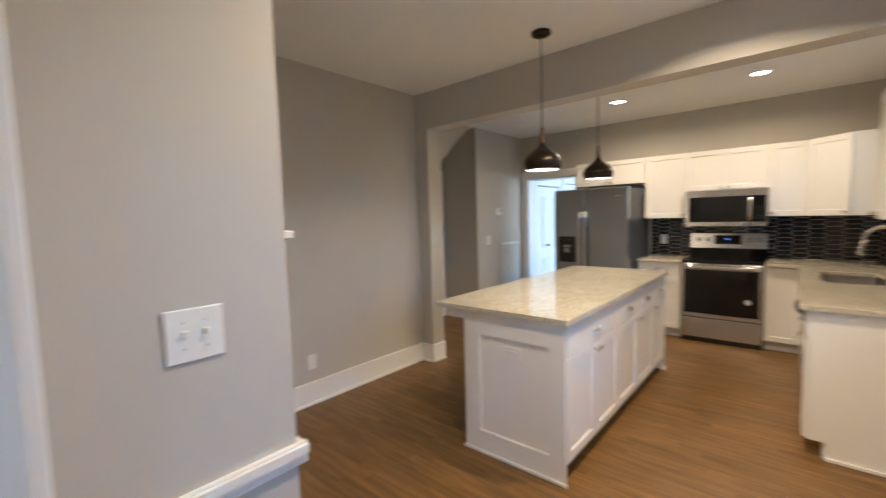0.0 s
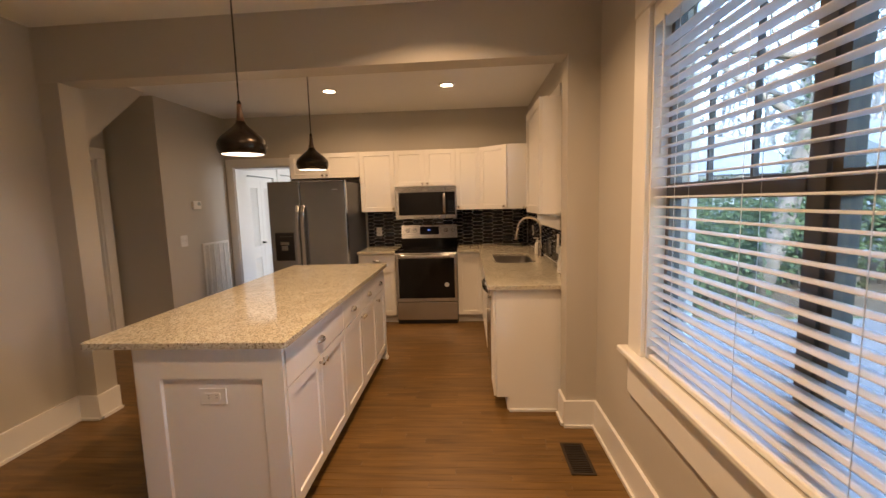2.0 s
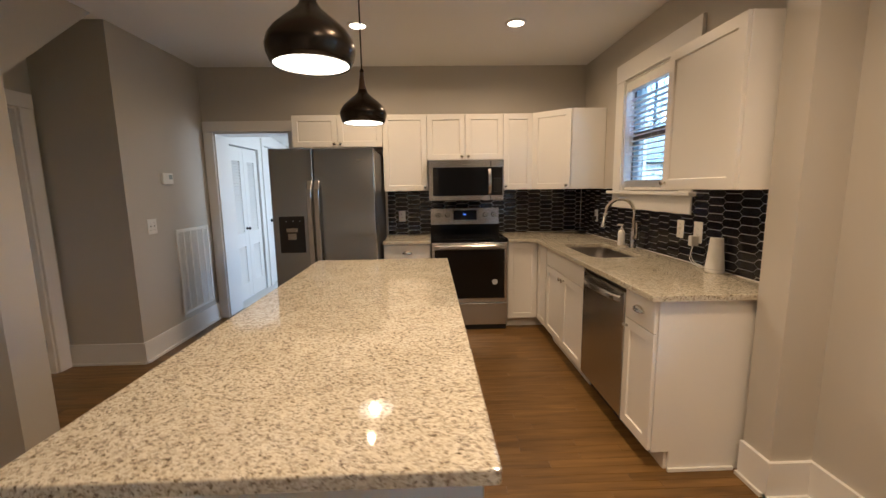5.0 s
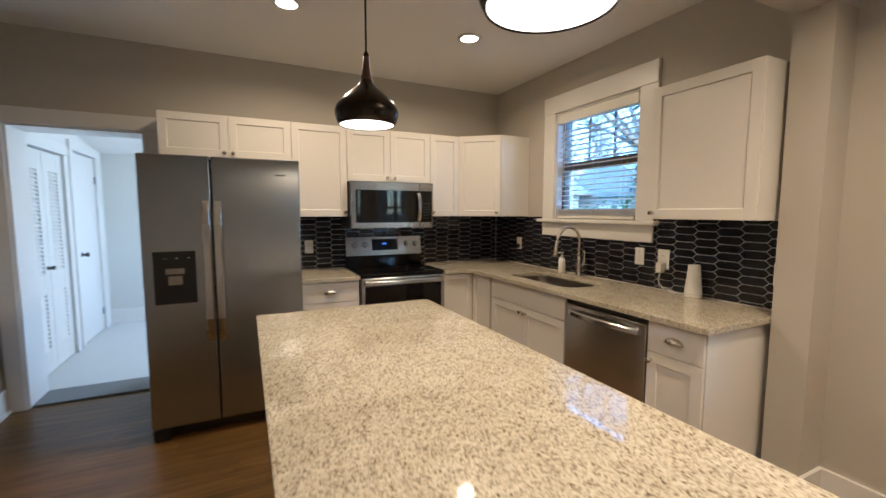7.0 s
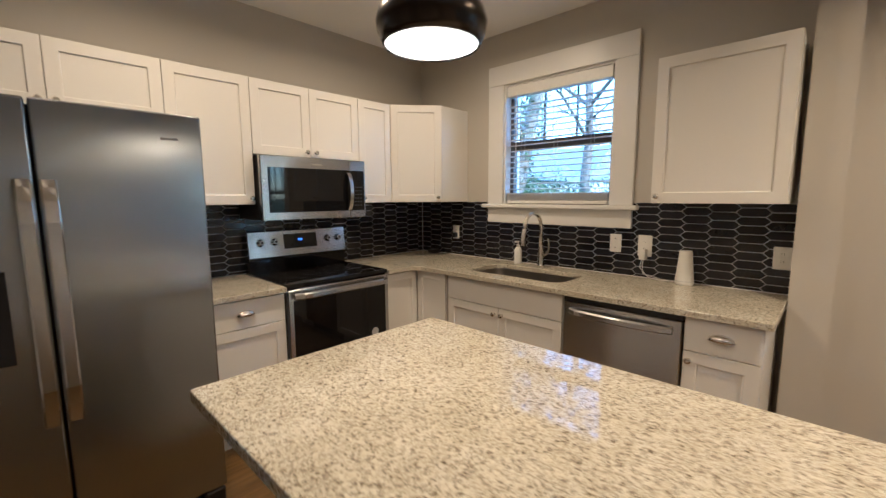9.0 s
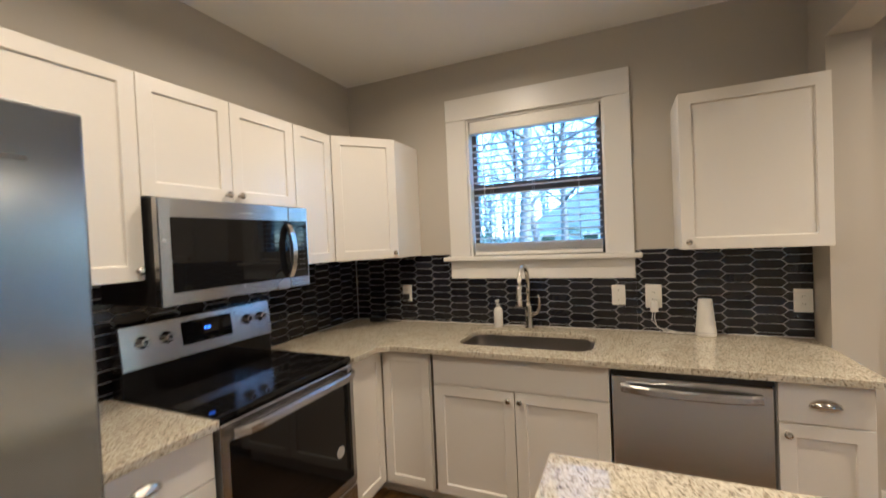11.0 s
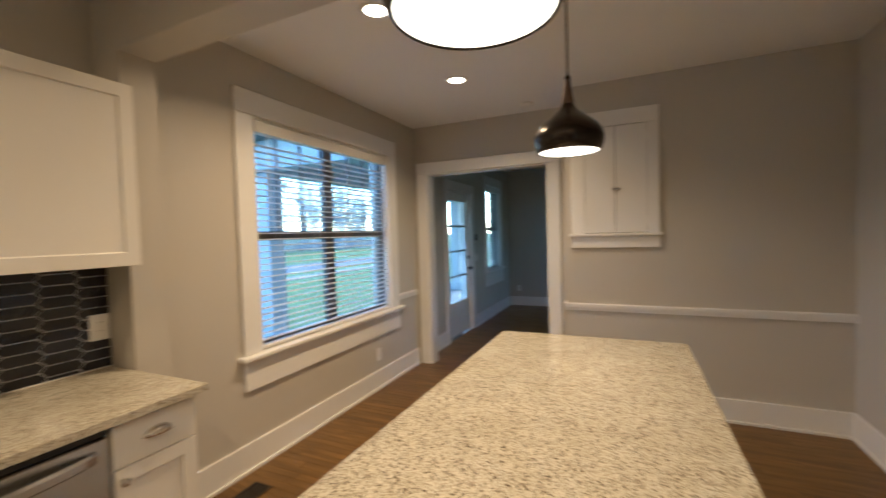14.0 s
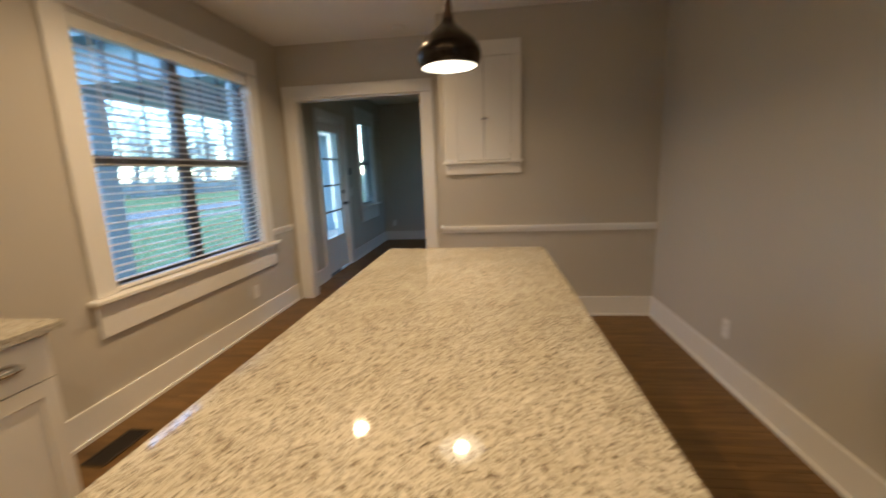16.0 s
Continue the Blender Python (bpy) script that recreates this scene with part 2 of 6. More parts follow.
LITTER = material("leaf_litter", (0.10, 0.08, 0.055), 0.95, grain=0.4, scale=14, big=0.3, spec=0.05)
SIDING = material("white_siding", (0.45, 0.48, 0.50), 0.6, grain=0.03, scale=30)
ROOF = material("asphalt_shingles", (0.20, 0.22, 0.22), 0.9, grain=0.25, scale=40)
PORCH_BLUE = material("porch_ceiling_paint", (0.36, 0.47, 0.55), 0.6, grain=0.02, scale=60)
CAR_PAINT = material("silver_car_paint", (0.55, 0.56, 0.58), 0.25, 0.4, bump=0.0)
RUBBER = material("tyre_rubber", (0.02, 0.02, 0.02), 0.8)

# ---- mesh helpers ----
ORIGIN = {}


def box(bm, x0, x1, y0, y1, z0, z1):
    v = [bm.verts.new(p) for p in ((x0, y0, z0), (x1, y0, z0), (x1, y1, z0), (x0, y1, z0), (x0, y0, z1), (x1, y0, z1), (x1, y1, z1), (x0, y1, z1))]
    for f in ((0, 3, 2, 1), (4, 5, 6, 7), (0, 1, 5, 4), (1, 2, 6, 5), (2, 3, 7, 6), (3, 0, 4, 7)):
        bm.faces.new([v[i] for i in f])
    return bm


def fbox(bm, F, u0, u1, z0, z1, w0, w1):
    """A box in a face's own axes: u along it, z up, w out of it."""
    o, u, n = F
    v = [bm.verts.new(o + u * a + n * c + Vector((0, 0, b))) for a, c, b in ((u0, w0, z0), (u1, w0, z0), (u1, w1, z0), (u0, w1, z0), (u0, w0, z1), (u1, w0, z1), (u1, w1, z1), (u0, w1, z1))]
    for f in ((0, 3, 2, 1), (4, 5, 6, 7), (0, 1, 5, 4), (1, 2, 6, 5), (2, 3, 7, 6), (3, 0, 4, 7)):
        bm.faces.new([v[i] for i in f])
    return bm


def lathe(bm, centre, axis, profile, seg=24, closed=True):
    """Turn (radius, height) points round an axis through centre."""
    q = Vector((0, 0, 1)).rotation_difference(Vector(axis))
    rings = []
    for r, h in profile:
        rings.append([bm.verts.new(Vector(centre) + q @ Vector((r * math.cos(2 * math.pi * k / seg), r * math.sin(2 * math.pi * k / seg), h))) for k in range(seg)])
    for a, b in zip(rings, rings[1:]):
        for k in range(seg):
            f = bm.faces.new((a[k], a[(k + 1) % seg], b[(k + 1) % seg], b[k]))
            f.smooth = True
    if closed:
        bm.faces.new(rings[0][::-1])
        bm.faces.new(rings[-1])
    return bm


def tube(bm, pts, radius, seg=10, taper=None):
    """A round bar along points."""
    pts = [Vector(p) for p in pts]
    rings = []
    for i, p in enumerate(pts):
        d = (pts[min(i + 1, len(pts) - 1)] - pts[max(i - 1, 0)]).normalized()
        side = d.orthogonal().normalized() if abs(d.z) > 0.99 else d.cross(Vector((0, 0, 1))).normalized()
        up = side.cross(d)
        r = radius if taper is None else radius + (taper - radius) * i / (len(pts) - 1)
        rings.append([bm.verts.new(p + (side * math.cos(2 * math.pi * k / seg) + up * math.sin(2 * math.pi * k / seg)) * r) for k in range(seg)])
    for a, b in zip(rings, rings[1:]):
        best = min(range(seg), key=lambda s: sum((a[k].co - b[(k + s) % seg].co).length for k in range(seg)))
        for k in range(seg):
            f = bm.faces.new((a[k], a[(k + 1) % seg], b[(k + 1 + best) % seg], b[(k + best) % seg]))
            f.smooth = True
    bm.faces.new(rings[0][::-1])
    bm.faces.new(rings[-1])
    return bm


def part(name, bm, mat, parent=None, label="", bevel=0.0, seg=1):
    if bevel:
        bmesh.ops.bevel(bm, geom=bm.edges[:], offset=bevel, segments=seg, affect="EDGES", profile=0.5, clamp_overlap=True)
    bmesh.ops.recalc_face_normals(bm, faces=bm.faces[:])
    o = ORIGIN.get(parent, Vector((0, 0, 0)))
    bmesh.ops.translate(bm, verts=bm.verts[:], vec=-o)
    me = bpy.data.meshes.new(name)
    bm.to_mesh(me)
    bm.free()
    me.materials.append(mat)
    ob = new(name, me)
    if parent:
        ob.parent = parent
        ORIGIN[ob] = o
    if label:
        ob["label"] = label
    return ob


def thing(name, at, label, category, group="", kind=""):
    ob = new(name)
    ob.location = at
    ob.empty_display_size = 0.05
    ORIGIN[ob] = Vector(at)
    return tagged(ob, label, category, group, kind)


def structure(name, bm, mat, label, category, bevel=0.0):
    return tagged(part(name, bm, mat, None, "", bevel), label, category, "", "structure")


def B(*a):
    return box(bmesh.new(), *a)


def FB(*a):
    return fbox(bmesh.new(), *a)


def holed(bm, axis, a0, a1, t0, t1, z0, z1, holes):
    """A wall along an axis from a0 to a1, t0 to t1 thick, with openings (from, to, bottom, top)."""
    def put(p, q, lo, hi):
        if q - p > 1e-4 and hi - lo > 1e-4:
            box(bm, *((t0, t1, p, q, lo, hi) if axis == "y" else (p, q, t0, t1, lo, hi)))
    at = a0
    for h0, h1, b, t in sorted(holes):
        put(at, h0, z0, z1)
        put(h0, h1, z0, b)
        put(h0, h1, t, z1)
        at = h1
    put(at, a1, z0, z1)
    return bm

# ---- large structure ----
EX, NY, SY, WX = 0.65, 7.24, 1.34, -3.0   # inner faces: east, north, south, dining west
KX, AY = -3.46, 6.0                       # kitchen west wall, wall beside the stair nook
CY, CX = 1.87, -1.10                      # cupboard wall face and its east return
TH = 0.18                                 # outer wall thickness
W1 = (1.935, 3.58, 0.745, 2.30)
W2 = (5.41, 6.28, 1.375, 2.30)
LW = (-2.05, -1.22, 0.82, 2.30)
LD = (-0.46, 0.44, 0.0, 2.10)

structure("wall_east", holed(bmesh.new(), "y", -2.8, 7.40, EX, EX + TH, -0.5, CEIL, [W1, W2, LW, (LD[0], LD[1], -0.5, LD[3])]), PAINT, "greige painted wall with two tall windows", "wall")
structure("wall_north", holed(bmesh.new(), "x", -4.2, EX, NY, NY + 0.30, 0, CEIL, [(-3.35, -2.55, 0, 2.04)]), PAINT, "greige painted wall behind range and fridge", "wall")
structure("wall_south", holed(bmesh.new(), "x", CX, EX, SY - 0.14, SY, 0, CEIL, [(-0.86, 0.49, 0, 2.17)]), PAINT, "greige painted wall with a wide cased opening", "wall")
structure("wall_cupboard", B(-4.2, CX, SY - 0.14, CY, 0, CEIL), PAINT, "greige painted wall that boxes out round a cupboard", "wall")
structure("wall_west", B(-4.2, WX, CY, 4.53, 0, CEIL), PAINT, "plain greige painted dining room wall", "wall")
structure("wall_thermostat", B(-4.2, KX, AY, NY, 0, CEIL), PAINT, "greige wall with thermostat and return grille", "wall")
structure("wall_stair_nook", holed(bmesh.new(), "y", 4.53, AY, -4.2, -4.06, 0, CEIL, [(5.05, 5.86, 0, 2.05)]), PAINT, "greige wall of the nook under the stairs", "wall")

# stair underside: a solid wedge over the nook, its edge rising to the ceiling
bm = bmesh.new()
prof = [(4.53, 1.55), (5.885, CEIL), (4.53, CEIL)]
a = [bm.verts.new((-4.06, y, z)) for y, z in prof]
b = [bm.verts.new((KX, y, z)) for y, z in prof]
bm.faces.new(a), bm.faces.new(b)
for i in range(3):
    bm.faces.new((a[i], a[(i + 1) % 3], b[(i + 1) % 3], b[i]))
structure("wall_stair_soffit", bm, PAINT, "sloping greige underside of the staircase", "soffit")

# beam and its two piers between dining room and kitchen
bm = bmesh.new()
lo, hi = 2.35, CEIL
pts = [(WX, 4.35), (EX, 4.285), (EX, 4.445), (WX, 4.53)]
a = [bm.verts.new((x, y, lo)) for x, y in pts]
b = [bm.verts.new((x, y, hi)) for x, y in pts]
bm.faces.new(a), bm.faces.new(b)
for i in range(4):
    bm.faces.new((a[i], a[(i + 1) % 4], b[(i + 1) % 4], b[i]))
box(bm, WX, KX, 4.40, 4.53, lo, hi)
structure("wall_beam", bm, PAINT, "greige boxed beam across the room", "beam")
structure("wall_pier_east", B(0.457, EX - 0.0005, 4.289, 4.448, 0, lo + 0.01), PAINT, "greige pier under the beam by the counter", "wall")
structure("wall_pier_west", B(WX + 0.0005, -2.85, 4.355, 4.525, 0, lo + 0.01), PAINT, "greige pier under the beam", "wall")

structure("ceiling", B(-4.2, EX, SY - 0.14, NY, CEIL, CEIL + 0.12), CEIL_PAINT, "flat off-white painted ceiling", "ceiling")
# living room beyond the opening
structure("ceiling_living", B(-4.2, EX, -2.65, SY - 0.14, CEIL, CEIL + 0.12), CEIL_PAINT, "flat white living room ceiling", "ceiling")
structure("wall_living_south", B(-4.2, EX, -2.8, -2.65, 0, CEIL), PAINT, "greige living room end wall", "wall")
# opening added out of view so that more daylight reaches the living room
structure("wall_living_west", holed(bmesh.new(), "y", -2.65, SY - 0.14, -4.2, -4.05, 0, CEIL, [(-1.6, -0.75, 0.95, 2.2)]), PAINT, "greige living room side wall with an added unseen window", "wall")
# side room behind the kitchen
Z2 = 0.004
NT = 0.30                                 # north wall thickness
structure("floor_side_room", B(-3.50, -0.9, NY + 0.31, 10.0, -0.05, Z2), TILE_FLOOR, "pale vinyl floor of the side room", "floor")
structure("threshold", B(-3.334, -2.566, NY + 0.012, NY + 0.309, -0.05, 0.016), GREY_STEP, "grey worn threshold board of the side room doorway", "threshold", 0.003)
structure("wall_side_north", B(-3.9, -0.9, 9.85, 10.0, Z2, 2.6), PALE_PAINT, "pale painted wall of the side room", "wall")
# the opening is added out of view, where the side room's fill lamp hangs
structure("wall_side_east", holed(bmesh.new(), "y", NY + 0.30, 9.85, -1.0, -0.9, Z2, 2.6, [(8.1, 9.1, 0.9, 2.2)]), PALE_PAINT, "pale painted wall of the side room with an added unseen opening", "wall")
structure("wall_side_west", holed(bmesh.new(), "y", NY + 0.30, 9.85, -3.62, -3.47, Z2, 2.6, [(7.74, 8.62, Z2, 1.98), (8.86, 9.58, Z2, 2.06)]), TRIM, "white painted closet wall of the side room", "wall")
bm = bmesh.new()
pts = [(NY + 0.30, 2.45), (10.0, 2.13), (10.0, 2.7), (NY + 0.30, 2.7)]
a = [bm.verts.new((-3.7, y, z)) for y, z in pts]
b = [bm.verts.new((-0.9, y, z)) for y, z in pts]
bm.faces.new(a), bm.faces.new(b)
for i in range(4):
    bm.faces.new((a[i], a[(i + 1) % 4], b[(i + 1) % 4], b[i]))
structure("ceiling_side_room", bm, CEIL_PAINT, "sloping white ceiling of the side room", "ceiling")
structure("wall_closet_back", B(-3.95, -3.9, NY + 0.3, 10.0, 0, 2.6), PALE_PAINT, "plain closet back wall", "wall")


# ---- baseboards, rails and casings ----
def board(name, x0, x1, y0, y1, z0, z1, label, cat, bevel=0.003):
    return structure(name, B(x0, x1, y0, y1, z0, z1), TRIM, label, cat, bevel)


BB, BT = 0.18, 0.018
LB = "tall white painted baseboard"


def baseboard(x0, x1, y0, y1, nx, ny, z=0.0):
    """A baseboard with a shoe strip along a wall from one end to the other; (nx, ny) points into the room."""
    bm = bmesh.new()
    for t, h in ((BT, BB), (BT + 0.014, 0.02)):
        h -= 0.0015 * abs(ny)
        box(bm, min(x0, x0 + nx * t), max(x1, x1 + nx * t), min(y0, y0 + ny * t), max(y1, y1 + ny * t), z + 0.001 + 0.0004 * abs(ny), z + h)
    structure("baseboard", bm, TRIM, LB, "baseboard")


baseboard(EX, EX, SY + 0.03, 4.289, -1, 0)
baseboard(WX, WX, CY, 4.355, 1, 0)
baseboard(WX, CX, CY, CY, 0, 1)
baseboard(CX, CX, SY, CY + BT, 1, 0)
baseboard(0.457 - BT, EX, 4.289, 4.289, 0, -1)
baseboard(0.457, 0.457, 4.289, 4.448, -1, 0)
baseboard(WX, -2.85 + BT, 4.355, 4.355, 0, -1)
baseboard(-2.85, -2.85, 4.355, 4.525, 1, 0)
baseboard(-4.06, KX + BT, AY, AY, 0, -1)
baseboard(KX, KX, AY, NY - 0.02, 1, 0)
baseboard(-4.05, EX, -2.65, -2.65, 0, 1)
baseboard(EX, EX, -2.65, -0.57, -1, 0)
baseboard(EX, EX, 0.55, SY - 0.16, -1, 0)
baseboard(-3.47, -1.0, 9.85, 9.85, 0, -1, Z2)


def chair_rail(x0, x1, y0, y1, nx, ny):
    bm = bmesh.new()
    for t, z0, z1 in ((0.014, 0.802, 0.862), (0.024, 0.83, 0.856)):
        box(bm, min(x0, x0 + nx * t), max(x1, x1 + nx * t), min(y0, y0 + ny * t), max(y1, y1 + ny * t), z0, z1)
    structure("chair_rail", bm, TRIM, "narrow white painted chair rail", "chair rail")


chair_rail(WX, CX - 0.004, CY, CY, 0, 1)
chair_rail(CX, CX, SY + 0.02, CY + 0.024, 1, 0)
chair_rail(EX, EX, SY + 0.03, 1.80, -1, 0)

CT = 0.022


def casing(name, F, u0, u1, z0, z1, w, head, label, legs_from=0.0):
    """Door casing round an opening u0..u1, to z1, in a face's axes."""
    t = thing(name, F[0] + F[1] * (u0 + u1) / 2, label, "door casing", "", "structure")
    part("leg", FB(F, u0 - w, u0, legs_from, z1, 0.0, CT), TRIM, t, "", 0.003)
    part("leg", FB(F, u1, u1 + w, legs_from, z1, 0.0, CT), TRIM, t, "", 0.003)
    part("head", FB(F, u0 - w, u1 + w, z1 + 0.0005, z1 + head, 0.0, CT + 0.006), TRIM, t, "", 0.003)
    return t


V = Vector
F_SOUTH_K = (V((0, SY, 0)), V((1, 0, 0)), V((0, 1, 0)))
F_SOUTH_L = (V((0, SY - 0.14, 0)), V((1, 0, 0)), V((0, -1, 0)))
F_NORTH = (V((0, NY, 0)), V((1, 0, 0)), V((0, -1, 0)))
F_EAST = (V((EX, 0, 0)), V((0, 1, 0)), V((-1, 0, 0)))
F_NOOK = (V((-4.06, 0, 0)), V((0, 1, 0)), V((1, 0, 0)))
F_SIDE = (V((-3.47, 0, 0)), V((0, 1, 0)), V((1, 0, 0)))


def jamb(F, u0, u1, z1, depth, z0=0.0):
    """The lining of an opening."""
    bm = bmesh.new()
    fbox(bm, F, u0, u0 + 0.015, z0, z1 - 0.0155, -depth, 0.001)
    fbox(bm, F, u1 - 0.015, u1, z0, z1 - 0.0155, -depth, 0.001)
    fbox(bm, F, u0, u1, z1 - 0.015, z1, -depth, 0.001)
    structure("door_jamb", bm, TRIM, "white painted lining of an opening", "door jamb")


casing("trim_opening", F_SOUTH_K, -0.86, 0.49, 0, 2.17, 0.12, 0.125, "white painted casing of the wide opening")
casing("trim_opening", F_SOUTH_L, -0.86, 0.49, 0, 2.17, 0.12, 0.125, "white painted casing on the living room side")
jamb(F_SOUTH_K, -0.86, 0.49, 2.17, 0.14)
casing("trim_door", F_NORTH, -3.35, -2.55, 0, 2.04, 0.10, 0.11, "white painted casing of the side room doorway")
jamb(F_NORTH, -3.35, -2.55, 2.04, 0.30)
casing("trim_door", F_NOOK, 5.05, 5.86, 0, 2.05, 0.11, 0.11, "white painted casing of the stair nook door")
jamb(F_NOOK, 5.05, 5.86, 2.05, 0.14)
casing("trim_door", F_SIDE, 7.74, 8.62, Z2, 1.98, 0.09, 0.10, "white painted closet casing", Z2)
casing("trim_door", F_SIDE, 8.86, 9.58, Z2, 2.06, 0.09, 0.10, "white painted closet casing", Z2)
casing("trim_door", F_EAST, LD[0], LD[1], 0, LD[3], 0.10, 0.12, "white painted front door casing")
jamb(F_EAST, LD[0], LD[1], LD[3], TH)


# ---- windows ----
def blind(y0, y1, z0, z1, x, tilt, label, stack=0):
    """A slatted blind: head rail, slats, bottom rail, cords."""
    t = thing("window_blind", (x, (y0 + y1) / 2, z0), label, "blind")
    part("head_rail", B(x - 0.035, x + 0.03, y0 + 0.006, y1 - 0.006, z1 - 0.082, z1 - 0.004), PLASTIC, t, "", 0.003)
    part("bottom_rail", B(x - 0.026, x + 0.026, y0 + 0.012, y1 - 0.012, z0 + 0.004, z0 + 0.028), PLASTIC, t, "", 0.004)
    low = stack * 0.0068
    n = int((z1 - z0 - 0.14 - low) / 0.0425) + stack
    me = None
    for i in range(n):
        z = z0 + 0.033 + i * 0.0068 if i < stack else z0 + 0.06 + low + (i - stack) * 0.0425
        if me is None:
            bm = bmesh.new()
            L = (y1 - y0) / 2 - 0.012
            rows = []
            for s, side in ((0.0015, 1), (-0.0015, -1)):
                rows.append([[bm.verts.new((w, yy, 0.004 * (1 - (w / 0.025) ** 2) + s)) for w in (-0.025, -0.012, 0.0, 0.012, 0.025)] for yy in (-L, L)])
            for r in rows:
                for k in range(4):
                    bm.faces.new((r[0][k], r[0][k + 1], r[1][k + 1], r[1][k]))
            for k in (0, 4):
                bm.faces.new((rows[0][0][k], rows[0][1][k], rows[1][1][k], rows[1][0][k]))
            bmesh.ops.recalc_face_normals(bm, faces=bm.faces[:])
            me = bpy.data.meshes.new("slat")
            bm.to_mesh(me)
            bm.free()
            me.materials.append(SLAT)
        ob = new("slat", me)
        ob.parent = t
        ob.location = V((x, (y0 + y1) / 2, z)) - ORIGIN[t]
        ob.rotation_euler = (0, radians(0 if i < stack else tilt + 1.5 * math.sin(i * 2.3)), 0)
    k = 4 if y1 - y0 > 1.2 else 3
    for i in range(k):
        y = y0 + (y1 - y0) * (0.5 + i) / k
        bm = bmesh.new()
        for w in (-0.027, 0.027):
            tube(bm, [(x + w, y, z0 + 0.03), (x + w, y, z1 - 0.06)], 0.0012, 5)
        part("ladder_cord", bm, SLAT, t)
    part("tilt_wand", tube(bmesh.new(), [(x - 0.04, y1 - 0.10, z1 - 0.07), (x - 0.042, y1 - 0.10, z1 - 0.62)], 0.004, 8), PLASTIC, t)
    return t


def window(name, y0, y1, z0, z1, units, side_w, head, apron, label, tilt, blind_label):
    """A double-hung window (or a mulled pair) in the east wall, with its trim and blind."""
    t = thing(name, (EX, (y0 + y1) / 2, z0), label, "window", "", "structure")
    x0, x1, xo = EX, EX + 0.138, EX + TH
    bm = bmesh.new()
    box(bm, x0 - 0.001, x1 - 0.02, y0, y0 + 0.014, z0, z1)
    box(bm, x0 - 0.001, x1 - 0.02, y1 - 0.014, y1, z0, z1)
    box(bm, x0 - 0.001, x1 - 0.02, y0 + 0.014, y1 - 0.014, z1 - 0.014, z1)
    part("lining", bm, TRIM, t)
    for a, b in ((y0 - side_w, y0), (y1, y1 + side_w)):
        part("side_casing", B(x0 - CT, x0, a, b, z0, z1), TRIM, t, "", 0.003)
    part("head_casing", B(x0 - CT - 0.004, x0, y0 - side_w, y1 + side_w, z1 + 0.0005, z1 + head), TRIM, t, "", 0.003)
    part("window_sill", B(x0 - 0.065, x1 - 0.02, y0 - side_w - 0.04, y1 + side_w + 0.04, z0 - 0.03, z0 - 0.0005), TRIM, t, "", 0.006, )
    part("apron", B(x0 - CT, x0, y0 - side_w, y1 + side_w, apron, z0 - 0.031), TRIM, t, "", 0.003)
    wu = (y1 - y0) / units
    zm = z0 + (z1 - z0) * 0.493
    for i in range(units):
        a, b = y0 + i * wu, y0 + (i + 1) * wu
        a2, b2 = a + (0.014 if i == 0 else 0.02), b - (0.014 if i == units - 1 else 0.02)
        fr = bmesh.new()
        for s0, s1 in ((a2, a2 + 0.03), (b2 - 0.03, b2)):
            box(fr, x1 - 0.07, x1 - 0.02, s0, s1, z0, z1)
        box(fr, x1 - 0.072, x1 - 0.018, a2 + 0.03, b2 - 0.03, z0, z0 + 0.05)
        box(fr, x1 - 0.072, x1 - 0.018, a2 + 0.03, b2 - 0.03, z1 - 0.05, z1)
        box(fr, x1 - 0.074, x1 - 0.018, a2 + 0.03, b2 - 0.03, zm - 0.032, zm + 0.032)
        f = part("window_frame", fr, DARK_OPEN, t, "dark bronze sash frame")
        mb = bmesh.new()
        for k in (1, 2):
            yy = a2 + 0.03 + (b2 - a2 - 0.06) * k / 3
            box(mb, x1 - 0.052, x1 - 0.034, yy - 0.006, yy + 0.006, zm + 0.032, z1 - 0.05)
        part("muntin", mb, DARK_OPEN, f)
        for p0, p1 in ((z0 + 0.05, zm - 0.032), (zm + 0.032, z1 - 0.05)):
            g = part("pane", B(x1 - 0.047, x1 - 0.043, a2 + 0.03, b2 - 0.03, p0, p1), GLASS, f, "clear window glass")
            g.visible_shadow = False
    if units == 2:
        m = (y0 + y1) / 2
        part("mullion", B(x1 - 0.082, x1 - 0.012, m - 0.02, m + 0.02, z0, z1), DARK_OPEN, t, "wide dark bronze mullion")
    part("brick_mould", B(xo - 0.012, xo + 0.02, y0 - 0.06, y0 + 0.012, z0 - 0.04, z1 + 0.06), TRIM, t)
    part("brick_mould", B(xo - 0.012, xo + 0.02, y1 - 0.012, y1 + 0.06, z0 - 0.04, z1 + 0.06), TRIM, t)
    blind(y0 + 0.016, y1 - 0.016, z0 + 0.001, z1 - 0.015, x0 + 0.03, tilt, blind_label, 8 if name == "window_2" else 0)
    return t


window("window_1", *W1, 2, 0.145, 0.155, 0.515, "large mulled window with white trim and dark sashes", 0, "white two-inch slatted blind, lowered and open")
window("window_2", *W2, 1, 0.145, 0.15, 1.225, "sink window with white trim and dark sashes", 0, "white two-inch slatted blind over the sink, open")
window("window_3", *LW, 1, 0.11, 0.16, 0.56, "living room window with white trim", 0, "white two-inch slatted blind in the living room")

# unseen window, added to brighten the living room
wl = thing("window_4", (-4.12, -1.175, 0.95), "added unseen living room window with white frame", "window", "", "structure")
bm = bmesh.new()
